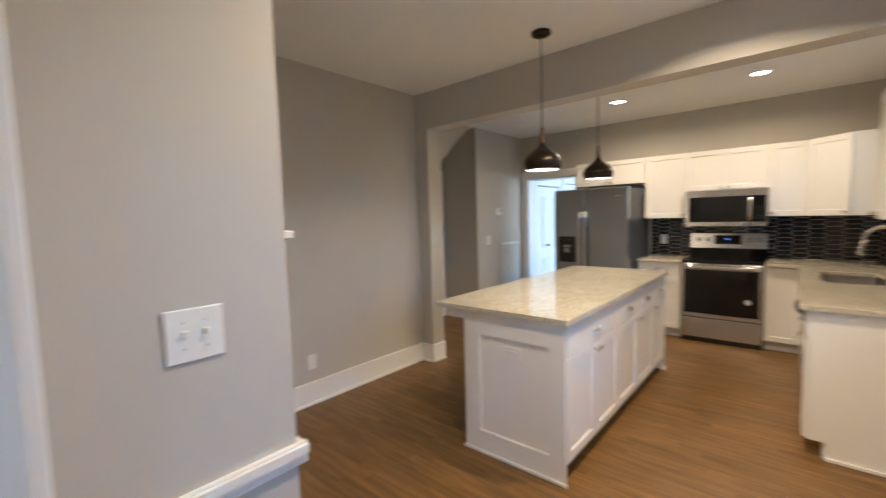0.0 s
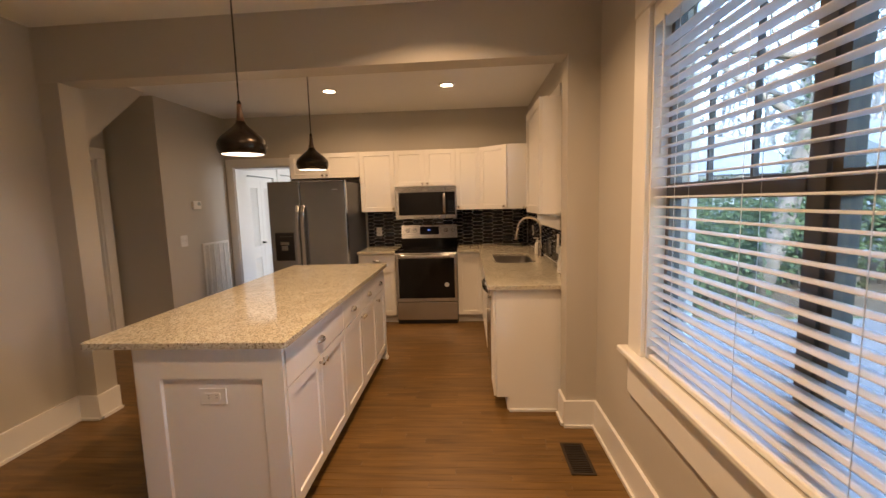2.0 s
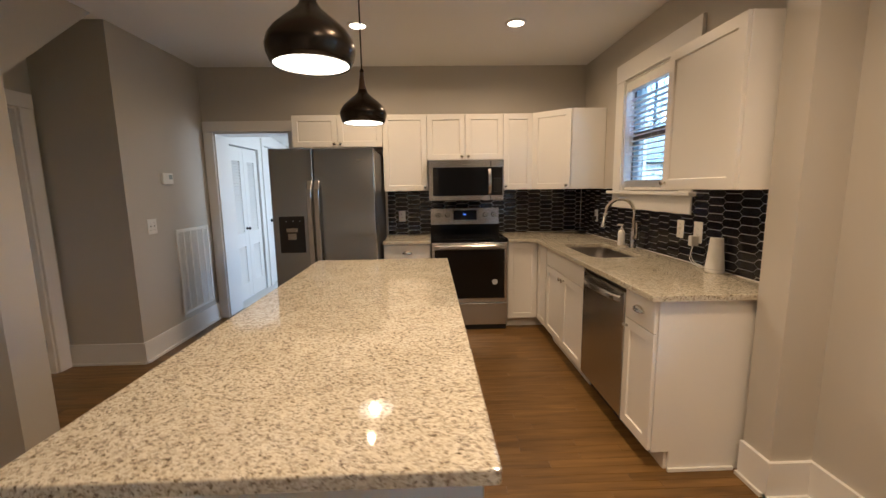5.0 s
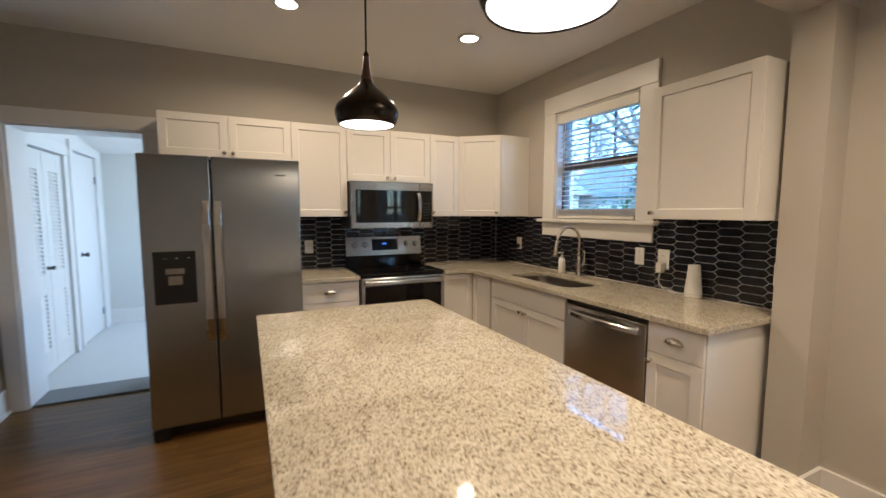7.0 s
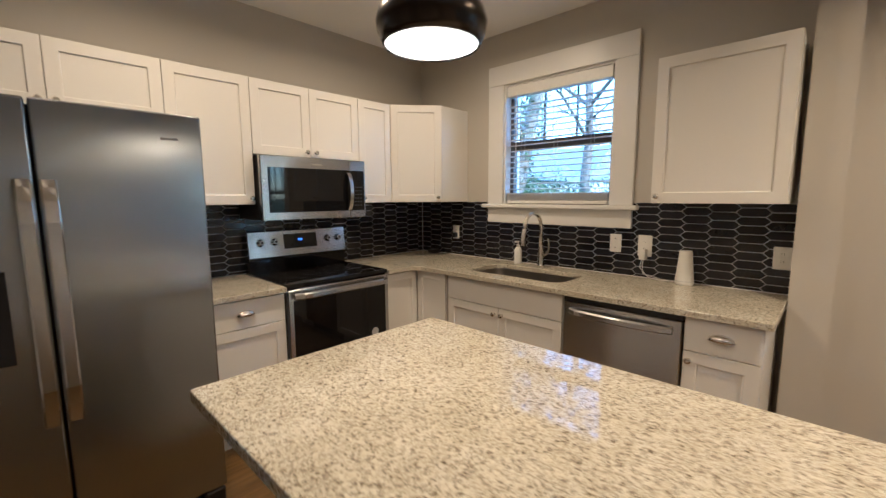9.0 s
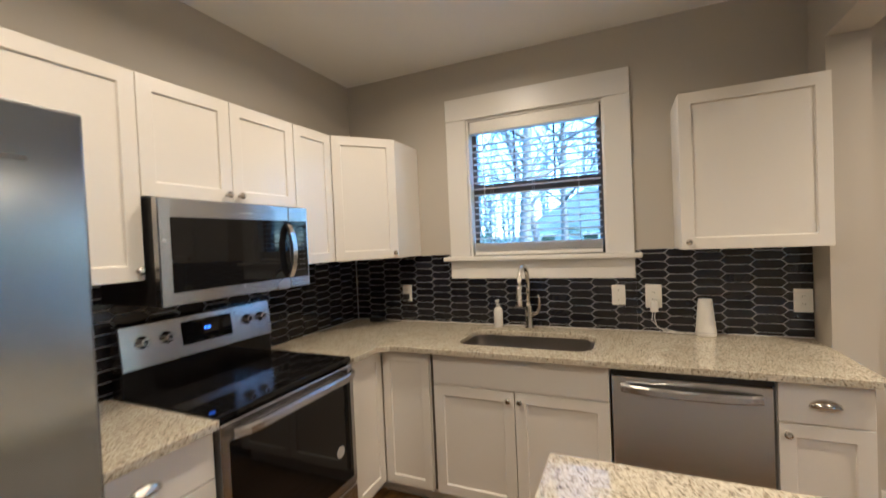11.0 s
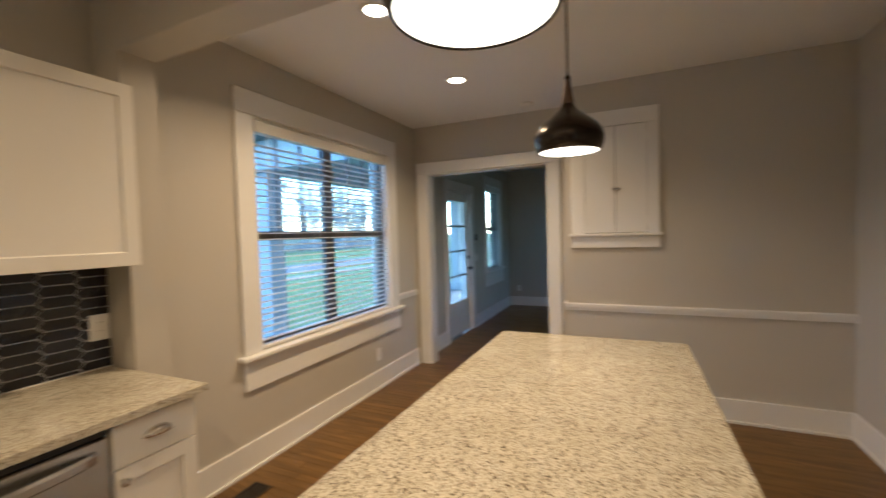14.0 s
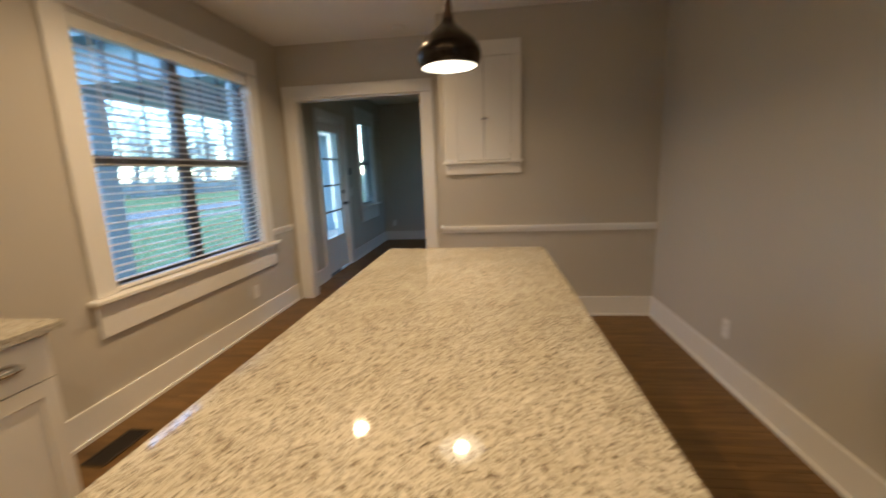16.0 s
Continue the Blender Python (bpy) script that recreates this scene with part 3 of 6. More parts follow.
for y0_, y1_, z0_, z1_ in ((-1.6, -1.55, 0.95, 2.2), (-0.8, -0.75, 0.95, 2.2), (-1.55, -0.8, 0.95, 1.0), (-1.55, -0.8, 2.15, 2.2)):
    box(bm, -4.15, -4.1, y0_, y1_, z0_, z1_)
part("window_frame", bm, TRIM, wl)
part("pane", B(-4.127, -4.123, -1.55, -0.8, 1.0, 2.15), GLASS, wl).visible_shadow = False

# ---- doors ----
# front door with a tall glazed panel in four lights
dr = thing("door_front", (EX + 0.05, 0, 0), "white front door with a four-light glass panel", "door", "", "structure")
gy0, gy1, gz0, gz1 = -0.35, 0.33, 0.50, 1.96
part("slab", holed(bmesh.new(), "y", LD[0] + 0.017, LD[1] - 0.017, EX + 0.04, EX + 0.085, 0.012, LD[3] - 0.018, [(gy0, gy1, gz0, gz1)]), TRIM, dr)
for i in range(4):
    h = (gz1 - gz0) / 4
    g = part("pane", B(EX + 0.058, EX + 0.064, gy0, gy1, gz0 + i * h, gz0 + (i + 1) * h), GLASS, dr, "clear door glass")
    g.visible_shadow = False
    if i:
        part("muntin", B(EX + 0.05, EX + 0.072, gy0, gy1, gz0 + i * h - 0.012, gz0 + i * h + 0.012), DARK_OPEN, dr)
kn = part("door_knob", lathe(bmesh.new(), (EX + 0.04, -0.41, 0.95), (-1, 0, 0), [(0.028, 0), (0.028, 0.008), (0.01, 0.012), (0.012, 0.035), (0.026, 0.045), (0.028, 0.06), (0.015, 0.07)]), BLACK, dr, "black door knob")
part("deadbolt", lathe(bmesh.new(), (EX + 0.04, -0.41, 1.12), (-1, 0, 0), [(0.03, 0), (0.03, 0.015), (0.02, 0.02)]), BLACK, dr, "black deadbolt")


def panel_door(name, F, u0, u1, z0, z1, w, label, knob_u, panels):
    """A framed door leaf with recessed panels."""
    t = thing(name, F[0] + F[1] * (u0 + u1) / 2 + V((0, 0, z0)), label, "door", "", "structure")
    bm = bmesh.new()
    st = 0.10
    fbox(bm, F, u0, u0 + st, z0, z1, w - 0.035, w)
    fbox(bm, F, u1 - st, u1, z0, z1, w - 0.035, w)
    zs = [(z0, z0 + 0.18)] + [(p - 0.06, p + 0.06) for p in panels] + [(z1 - 0.12, z1)]
    for p, q in zs:
        fbox(bm, F, u0 + st, u1 - st, p, q, w - 0.034, w - 0.001)
    fbox(bm, F, u0 + st, u1 - st, z0 + 0.02, z1 - 0.02, w - 0.028, w - (0.014 if panels else 0.0012))
    part("leaf", bm, TRIM, t)
    at = F[0] + F[1] * knob_u + F[2] * w + V((0, 0, 0.96 + z0 * 0.5))
    part("door_knob", lathe(bmesh.new(), at, F[2], [(0.027, 0), (0.027, 0.006), (0.009, 0.01), (0.011, 0.03), (0.024, 0.04), (0.026, 0.055), (0.012, 0.064)], 16), BLACK, t, "black door knob")
    for hz in (z0 + 0.22, z1 - 0.25):
        part("hinge", FB(F, u1 - 0.006 if knob_u < (u0 + u1) / 2 else u0 - 0.012, u1 + 0.012 if knob_u < (u0 + u1) / 2 else u0 + 0.006, hz - 0.045, hz + 0.045, w - 0.01, w + 0.008), BLACK, t, "black hinge")
    return t


panel_door("door_nook", F_NOOK, 5.067, 5.843, 0.01, 2.03, -0.05, "white panelled door in the nook under the stairs", 5.13, (1.0,))
panel_door("door_closet", F_SIDE, 8.872, 9.568, Z2 + 0.01, 2.045, -0.005, "white plain closet door, shut", 9.0, ())


def louvre_leaf(u0, u1, knob_u):
    t = thing("door_louvre", (-3.47, (u0 + u1) / 2, Z2), "white louvred bifold closet leaf", "door", "bifold closet leaves", "structure")
    z0, z1, w = Z2 + 0.01, 1.965, -0.004
    bm = bmesh.new()
    st = 0.105
    fbox(bm, F_SIDE, u0, u0 + st, z0, z1, w - 0.03, w)
    fbox(bm, F_SIDE, u1 - st, u1, z0, z1, w - 0.03, w)
    for p, q in ((z0, z0 + 0.20), (0.70, 0.88), (z1 - 0.17, z1)):
        fbox(bm, F_SIDE, u0 + st, u1 - st, p, q, w - 0.029, w - 0.001)
    part("stile_frame", bm, TRIM, t)
    me = None
    for lo_, hi_ in ((z0 + 0.20, 0.70), (0.88, z1 - 0.17)):
        k = int((hi_ - lo_) / 0.035)
        for i in range(k):
            z = lo_ + (i + 0.5) * (hi_ - lo_) / k
            if me is None:
                me = bpy.data.meshes.new("louvre")
                L = (u1 - u0) / 2 - st
                q = B(-0.024, 0.024, -L, L, -0.003, 0.003)
                bmesh.ops.recalc_face_normals(q, faces=q.faces[:])
                q.to_mesh(me)
                q.free()
                me.materials.append(TRIM)
            ob = new("louvre", me)
            ob.parent = t
            ob.location = V((-3.47 + w - 0.015, (u0 + u1) / 2, z)) - ORIGIN[t]
            ob.rotation_euler = (0, radians(55), 0)
    if knob_u:
        part("door_knob", lathe(bmesh.new(), (-3.474, knob_u, 0.93), (1, 0, 0), [(0.02, 0), (0.02, 0.005), (0.008, 0.01), (0.01, 0.025), (0.02, 0.035), (0.018, 0.048)], 14), BLACK, t, "black door knob")


louvre_leaf(7.757, 8.177, 8.14)
louvre_leaf(8.183, 8.603, 0)

# ---- wall cupboard in the boxed-out wall ----
F_CUP = (V((0, CY, 0)), V((1, 0, 0)), V((0, 1, 0)))
cb = thing("wall_cupboard_unit", (-1.5, CY, 1.32), "white painted built-in wall cupboard with two doors", "cupboard")
part("frame_head", FB(F_CUP, -1.82, -1.15, 2.33, 2.455, 0, 0.022), TRIM, cb, "", 0.003)
part("frame_side", FB(F_CUP, -1.82, -1.735, 1.455, 2.3295, 0, 0.022), TRIM, cb, "", 0.003)
part("frame_side", FB(F_CUP, -1.26, -1.15, 1.455, 2.3295, 0, 0.022), TRIM, cb, "", 0.003)
part("ledge", FB(F_CUP, -1.84, -1.13, 1.43, 1.4545, 0, 0.045), TRIM, cb, "", 0.004)
part("apron", FB(F_CUP, -1.82, -1.15, 1.335, 1.4295, 0, 0.02), TRIM, cb, "", 0.003)
part("back", FB(F_CUP, -1.735, -1.26, 1.455, 2.3295, 0, 0.006), GAP_SHADE, cb, "dark sheet painted as the shade behind the doors")
for a, b, hu in ((-1.733, -1.5005, -1.722), (-1.4965, -1.262, -1.273)):
    d = part("door", FB(F_CUP, a, b, 1.459, 2.326, 0.007, 0.021), TRIM, cb, "", 0.003)
    for hz in (1.56, 2.22):
        part("hinge", FB(F_CUP, hu - 0.014, hu + 0.014, hz - 0.03, hz + 0.03, 0.021, 0.026), TRIM, d)
part("latch", FB(F_CUP, -1.535, -1.475, 1.81, 1.825, 0.021, 0.036), NICKEL, cb, "small turn latch")

# ---- cabinets ----
F_B_N = (V((0, 6.645, 0)), V((1, 0, 0)), V((0, -1, 0)))
F_B_E = (V((0.02, 0, 0)), V((0, 1, 0)), V((-1, 0, 0)))
F_U_N = (V((0, 6.94, 0)), V((1, 0, 0)), V((0, -1, 0)))
F_U_E = (V((0.337, 0, 0)), V((0, 1, 0)), V((-1, 0, 0)))
ISX, ISY0, ISY1 = -0.965, 3.335, 5.48
F_I_E = (V((ISX - 0.02, 0, 0)), V((0, 1, 0)), V((1, 0, 0)))


def shaker(F, u0, u1, z0, z1, rail=0.055, w0=0.002, w1=0.02, deep=0.009):
    """One door leaf: a slab whose front is sunk inside its rails."""
    bm = bmesh.new()
    o, u, n = F

    def ring(a0, a1, b0, b1, w):
        return [bm.verts.new(o + u * a + n * w + V((0, 0, z))) for a, z in ((a0, b0), (a1, b0), (a1, b1), (a0, b1))]

    r = [ring(u0, u1, z0, z1, w0), ring(u0, u1, z0, z1, w1), ring(u0 + rail, u1 - rail, z0 + rail, z1 - rail, w1), ring(u0 + rail + 0.003, u1 - rail - 0.003, z0 + rail + 0.003, z1 - rail - 0.003, w1 - deep)]
    bm.faces.new(r[0]), bm.faces.new(r[3])
    for p, q in zip(r, r[1:]):
        for i in range(4):
            bm.faces.new((p[i], p[(i + 1) % 4], q[(i + 1) % 4], q[i]))
    return bm


def knob(F, u, z, parent, w=0.02):
    at = F[0] + F[1] * u + F[2] * w + V((0, 0, z))
    part("knob", lathe(bmesh.new(), at, F[2], [(0.008, 0), (0.006, 0.012), (0.012, 0.017), (0.0155, 0.022), (0.0145, 0.027), (0.006, 0.031)], 16), NICKEL, parent, "brushed nickel knob")


def cup_pull(F, u, z, parent, w=0.02, half=0.052):
    """A half-dome bin pull, open below, with a rim."""
    bm = bmesh.new()
    o, uu, nn = F
    at = o + uu * u + nn * w + V((0, 0, z))
    rows = []
    for j in range(7):
        ph = math.pi * (j / 6)
        row = []
        for i in range(6):
            th = math.pi / 2 * i / 5
            a, r = math.cos(ph) * half, math.sin(ph)
            row.append(bm.verts.new(at + uu * a + nn * (0.001 + 0.024 * r * math.cos(th)) + V((0, 0, -0.012 + 0.030 * r * math.sin(th)))))
        rows.append(row)
    for p, q in zip(rows, rows[1:]):
        for i in range(5):
            f = bm.faces.new((p[i], p[i + 1], q[i + 1], q[i]))
            f.smooth = True
    bmesh.ops.remove_doubles(bm, verts=bm.verts[:], dist=0.0004)
    bmesh.ops.solidify(bm, geom=bm.faces[:], thickness=0.0015)
    lathe(bm, at, nn, [(0.012, 0.0), (0.012, 0.002)], 12)
    part("cup_pull", bm, NICKEL, parent, "polished nickel cup pull")


def cabinet(F, u0, u1, z0, z1, depth, label, fronts, toe=0.0, group="", category="cabinet", name="cabinet"):
    """A unit: body, doors or drawers with pulls. fronts: kind, u0, u1, z0, z1, pull u, pull z."""
    t = thing(name, F[0] + F[1] * (u0 + u1) / 2 + V((0, 0, z0)), label, category, group)
    part("body", FB(F, u0 + 0.001, u1 - 0.001, z0 + toe, z1, -depth, 0.0), CAB, t, "", 0.0015)
    if toe:
        part("toe_kick", FB(F, u0 + 0.003, u1 - 0.003, z0 + 0.001, z0 + toe, -depth, -0.075), CAB, t)
    for kind, a, b, c, d, pu, pz in fronts:
        if kind == "drawer":
            f = part("drawer_front", FB(F, a + 0.002, b - 0.002, c + 0.002, d - 0.002, 0.002, 0.02), CAB, t, "", 0.002)
        else:
            f = part("door", shaker(F, a + 0.002, b - 0.002, c + 0.002, d - 0.002), CAB, t, "", 0.0012)
        if pu is not None:
            (cup_pull if kind == "drawer" else knob)(F, pu, pz, f)
    return t


BH, TK, DZ = 0.884, 0.105, 0.715
GU, GB = "upper cabinets", "base cabinets"
# uppers on the north wall
cabinet(F_U_N, -2.42, -1.52, 1.84, 2.155, 0.297, "white shaker cabinet above the fridge", [("door", -2.42, -1.97, 1.84, 2.155, -2.00, 1.875), ("door", -1.97, -1.52, 1.84, 2.155, -1.94, 1.875)], 0, GU)
cabinet(F_U_N, -1.52, -1.075, 1.392, 2.155, 0.297, "white shaker wall cabinet beside the microwave", [("door", -1.52, -1.075, 1.392, 2.155, -1.10, 1.43)], 0, GU)
cabinet(F_U_N, -1.075, -0.298, 1.70, 2.155, 0.297, "white two-door shaker cabinet over the microwave", [("door", -1.075, -0.687, 1.70, 2.155, -0.72, 1.735), ("door", -0.687, -0.298, 1.70, 2.155, -0.655, 1.735)], 0, GU)
cabinet(F_U_N, -0.298, 0.008, 1.392, 2.155, 0.297, "narrow white shaker wall cabinet", [("door", -0.298, 0.008, 1.392, 2.155, -0.27, 1.43)], 0, GU)
# diagonal corner unit
cu = thing("corner_cabinet", (0.33, 6.95, 1.392), "white diagonal corner wall cabinet with shaker door", "cabinet", GU)
bm = bmesh.new()
pts = [(0.010, NY - 0.003), (0.010, 6.93), (0.323, 6.662), (EX - 0.003, 6.662), (EX - 0.003, NY - 0.003)]
a = [bm.verts.new((x, y, 1.392)) for x, y in pts]
b = [bm.verts.new((x, y, 2.155)) for x, y in pts]
bm.faces.new(a), bm.faces.new(b)
for i in range(5):
    bm.faces.new((a[i], a[(i + 1) % 5], b[(i + 1) % 5], b[i]))
part("body", bm, CAB, cu, "", 0.0015)
du = (V((0.323, 6.662, 0)) - V((0.010, 6.93, 0)))
Ld = du.length
du.normalize()
F_D = (V((0.010, 6.93, 0)), du, V((du.y, -du.x, 0)))
dd = part("door", shaker(F_D, 0.006, Ld - 0.006, 1.394, 2.153), CAB, cu, "", 0.0012)
knob(F_D, Ld - 0.035, 1.43, dd)
# upper by the pier
cabinet(F_U_E, 4.476, 5.062, 1.394, 2.158, 0.310, "white shaker wall cabinet beside the sink window", [("door", 4.476, 5.062, 1.394, 2.158, 5.03, 1.432)], 0, GU)

# base units
cabinet(F_B_N, -1.515, -1.06, 0, BH, 0.592, "white base cabinet between fridge and range", [("drawer", -1.515, -1.06, DZ, BH - 0.008, -1.287, 0.80), ("door", -1.515, -1.06, TK + 0.005, DZ, -1.485, 0.67)], TK, GB)
cc = thing("corner_base_cabinet", (0.3, 6.9, 0), "white corner base cabinet with folding door", "cabinet", GB)
bm = bmesh.new()
box(bm, -0.292, EX - 0.003, 6.645, NY - 0.003, TK, BH)
box(bm, 0.02, EX - 0.003, 6.302, 6.645, TK, BH)
part("body", bm, CAB, cc)
bm = bmesh.new()
box(bm, -0.292, EX - 0.003, 6.72, NY - 0.003, 0.001, TK)
box(bm, 0.095, EX - 0.003, 6.302, 6.72, 0.001, TK)
part("toe_kick", bm, CAB, cc)
part("door", shaker(F_B_N, -0.29, -0.004, TK + 0.007, BH - 0.01, 0.05), CAB, cc, "", 0.0012)
part("door", shaker(F_B_E, 6.325, 6.619, TK + 0.007, BH - 0.01, 0.05), CAB, cc, "", 0.0012)
# dark strip laid on the white body, painting the shade of a gap
part("gap_strip", FB(F_B_E, 6.304, 6.318, TK + 0.01, BH - 0.01, 0.0005, 0.003), GAP_SHADE, cc)
SB0, SB1 = 5.402, 6.298
sm = (SB0 + SB1) / 2
cabinet(F_B_E, SB0, SB1, 0, BH, 0.05, "white shaker sink base cabinet with two doors", [("drawer", SB0, SB1, DZ, BH - 0.008, None, 0), ("door", SB0, sm, TK + 0.005, DZ, sm - 0.03, 0.672), ("door", sm, SB1, TK + 0.005, DZ, sm + 0.03, 0.672)], TK, GB, name="sink_cabinet")
ce = cabinet(F_B_E, 4.498, 4.782, 0, BH, 0.625, "narrow white base cabinet at the end of the counter", [("drawer", 4.486, 4.782, DZ, BH - 0.008, 4.634, 0.80), ("door", 4.486, 4.782, TK + 0.005, DZ, 4.755, 0.672)], TK, GB)
bm = B(0.02, EX - 0.004, 4.484, 4.4975, TK, BH)
box(bm, 0.11, EX - 0.004, 4.484, 4.4975, 0.001, TK)
part("end_panel", bm, CAB, ce, "plain white end panel")
part("shoe_strip", B(0.105, 0.437, 4.471, 4.4835, 0.001, 0.018), TRIM, ce)

# ---- countertops ----
SX0, SX1, SYa, SYb = 0.10, 0.475, 5.48, 6.20


def rounded(x0, x1, y0, y1, r, n=6):
    out = []
    for cx, cy, s in ((x1 - r, y1 - r, 0), (x0 + r, y1 - r, 90), (x0 + r, y0 + r, 180), (x1 - r, y0 + r, 270)):
        out += [(cx + r * math.cos(radians(s + 90 * i / n)), cy + r * math.sin(radians(s + 90 * i / n))) for i in range(n + 1)]
    return out


def slab(name, outline, hole, z0, z1, mat, label, parent=None):
    bm = bmesh.new()
    loops = [outline] + ([hole] if hole else [])
    edges = []
    for lp in loops:
        vs = [bm.verts.new((x, y, z1)) for x, y in lp]
        edges += [bm.edges.new((vs[i], vs[(i + 1) % len(vs)])) for i in range(len(vs))]
    bmesh.ops.triangle_fill(bm, edges=edges, use_beauty=True, use_dissolve=False)
    r = bmesh.ops.extrude_face_region(bm, geom=bm.faces[:])
    bmesh.ops.translate(bm, verts=[v for v in r["geom"] if isinstance(v, bmesh.types.BMVert)], vec=(0, 0, z0 - z1))
    bmesh.ops.recalc_face_normals(bm, faces=bm.faces[:])
    sharp = [e for e in bm.edges if e.is_manifold and e.calc_face_angle(0) > 1.2 and abs(e.verts[0].co.z - e.verts[1].co.z) < 1e-5 and e.verts[0].co.z > z0 + 1e-4]
    bmesh.ops.bevel(bm, geom=sharp, offset=0.004, segments=2, affect="EDGES", profile=0.5)
    return part(name, bm, mat, parent, label)


CTOP = 0.915
tagged(slab("worktop", [(-0.035, 4.452), (0.433, 4.452), (EX - 0.002, 4.452), (EX - 0.002, NY - 0.002), (-0.293, NY - 0.002), (-0.293, 6.598), (-0.09, 6.598), (-0.035, 6.543)], rounded(SX0, SX1, SYa, SYb, 0.09), BH + 0.001, CTOP, GRANITE, ""), "speckled cream granite worktop with an undermount sink", "worktop")
tagged(slab("worktop", [(-1.518, 6.598), (-1.057, 6.598), (-1.057, NY - 0.002), (-1.518, NY - 0.002)], None, BH + 0.001, CTOP, GRANITE, ""), "speckled granite worktop beside the range", "worktop")

# ---- sink, tap, bottle ----
bm = bmesh.new()
prof = [(0.006, 0.886, 0.08), (0.0, 0.74, 0.085), (-0.025, 0.705, 0.075)]
rings = []
for grow, z, r in prof:
    rings.append([bm.verts.new((x, y, z)) for x, y in rounded(SX0 - grow, SX1 + grow, SYa - grow, SYb + grow, r)])
for p, q in zip(rings, rings[1:]):
    for i in range(len(p)):
        f = bm.faces.new((p[i], p[(i + 1) % len(p)], q[(i + 1) % len(p)], q[i]))
        f.smooth = True
bm.faces.new(rings[-1])
sk = tagged(part("sink_bowl", bm, material("satin_sink_steel", (0.34, 0.32, 0.30), 0.32, 1.0, grain=0.08, scale=60, bump=0.01), None), "brushed stainless undermount sink bowl", "sink")
ORIGIN[sk] = V((0, 0, 0))
part("drain", lathe(bmesh.new(), (0.30, 5.84, 0.7055), (0, 0, 1), [(0.045, 0), (0.045, 0.003), (0.03, 0.002)], 20), NICKEL, sk)

fa = thing("kitchen_tap", (0.575, 5.885, CTOP), "brushed nickel gooseneck tap with side lever", "tap")
part("base", lathe(bmesh.new(), (0.575, 5.885, CTOP), (0, 0, 1), [(0.029, 0), (0.029, 0.008), (0.0245, 0.016), (0.0235, 0.10), (0.0245, 0.13), (0.018, 0.15), (0.0145, 0.165)]), NICKEL, fa)
arc = [(0.575, 5.885, CTOP + 0.15), (0.575, 5.885, CTOP + 0.27)] + [(0.575 - 0.115 + 0.115 * math.cos(radians(k)), 5.885, CTOP + 0.285 + 0.115 * math.sin(radians(k))) for k in range(0, 182, 12)]
part("neck", tube(bmesh.new(), arc, 0.0135, 14), NICKEL, fa)
e = V(arc[-1])
part("spray_head", lathe(bmesh.new(), e, (-0.2, 0, -1), [(0.0135, -0.01), (0.0165, 0.012), (0.020, 0.085), (0.0215, 0.105), (0.018, 0.112)]), NICKEL, fa)
part("lever", tube(bmesh.new(), [(0.575, 5.868, CTOP + 0.085), (0.573, 5.835, CTOP + 0.10), (0.568, 5.815, CTOP + 0.135), (0.565, 5.815, CTOP + 0.185), (0.565, 5.822, CTOP + 0.215)], 0.014, 10, 0.006), NICKEL, fa)

sp = thing("soap_bottle", (0.575, 6.085, CTOP), "white plastic soap pump bottle", "bottle")
part("bottle", lathe(bmesh.new(), (0.575, 6.085, CTOP), (0, 0, 1), [(0.026, 0), (0.029, 0.006), (0.029, 0.10), (0.024, 0.12), (0.012, 0.132)], 20), PLASTIC, sp)
bm = lathe(bmesh.new(), (0.575, 6.085, CTOP + 0.132), (0, 0, 1), [(0.013, 0), (0.013, 0.015), (0.005, 0.017), (0.005, 0.035)], 12)
box(bm, 0.535, 0.585, 6.078, 6.092, CTOP + 0.166, CTOP + 0.178)
part("pump", bm, PLASTIC, sp)

rt = thing("wifi_router", (0.585, 4.93, CTOP), "white tapered cylindrical router on the worktop", "router")
part("body", lathe(bmesh.new(), (0.585, 4.93, CTOP), (0, 0, 1), [(0.046, 0), (0.05, 0.006), (0.05, 0.02), (0.0335, 0.195), (0.032, 0.2), (0.024, 0.198)], 28), PLASTIC, rt)
part("base_ring", lathe(bmesh.new(), (0.585, 4.93, CTOP + 0.021), (0, 0, 1), [(0.0505, 0), (0.0505, 0.003)], 28, False), material("pale_grey_plastic", (0.5, 0.5, 0.5), 0.4), rt)
cord = [(0.61, 5.17, 1.05), (0.60, 5.175, 1.0), (0.585, 5.165, 0.955), (0.58, 5.12, 0.93), (0.595, 5.08, 0.922), (0.60, 5.12, 0.921), (0.585, 5.10, 0.928), (0.60, 5.06, 0.922), (0.59, 5.02, 0.921), (0.585, 4.98, 0.925)]
part("cable", tube(bmesh.new(), cord, 0.0025, 6), PLASTIC, rt)
cord2 = [(0.612, 5.18, 1.05), (0.605, 5.19, 0.985), (0.60, 5.15, 0.94), (0.59, 5.10, 0.935), (0.60, 5.07, 0.93), (0.585, 5.09, 0.921), (0.575, 5.06, 0.921), (0.58, 5.03, 0.922)]
part("cable", tube(bmesh.new(), cord2, 0.0025, 6), PLASTIC, rt)
part("power_plug", B(0.585, 0.633, 5.155, 5.195, 1.035, 1.10), PLASTIC, rt, "white plug-in adapter", 0.004)

bx = thing("black_box", (0.60, 7.02, CTOP), "small black plug-in hub with a thin cable in the corner", "hub")
part("case", B(0.54, 0.61, 6.97, 7.06, CTOP, CTOP + 0.035), BLACK, bx, "", 0.006, 2)
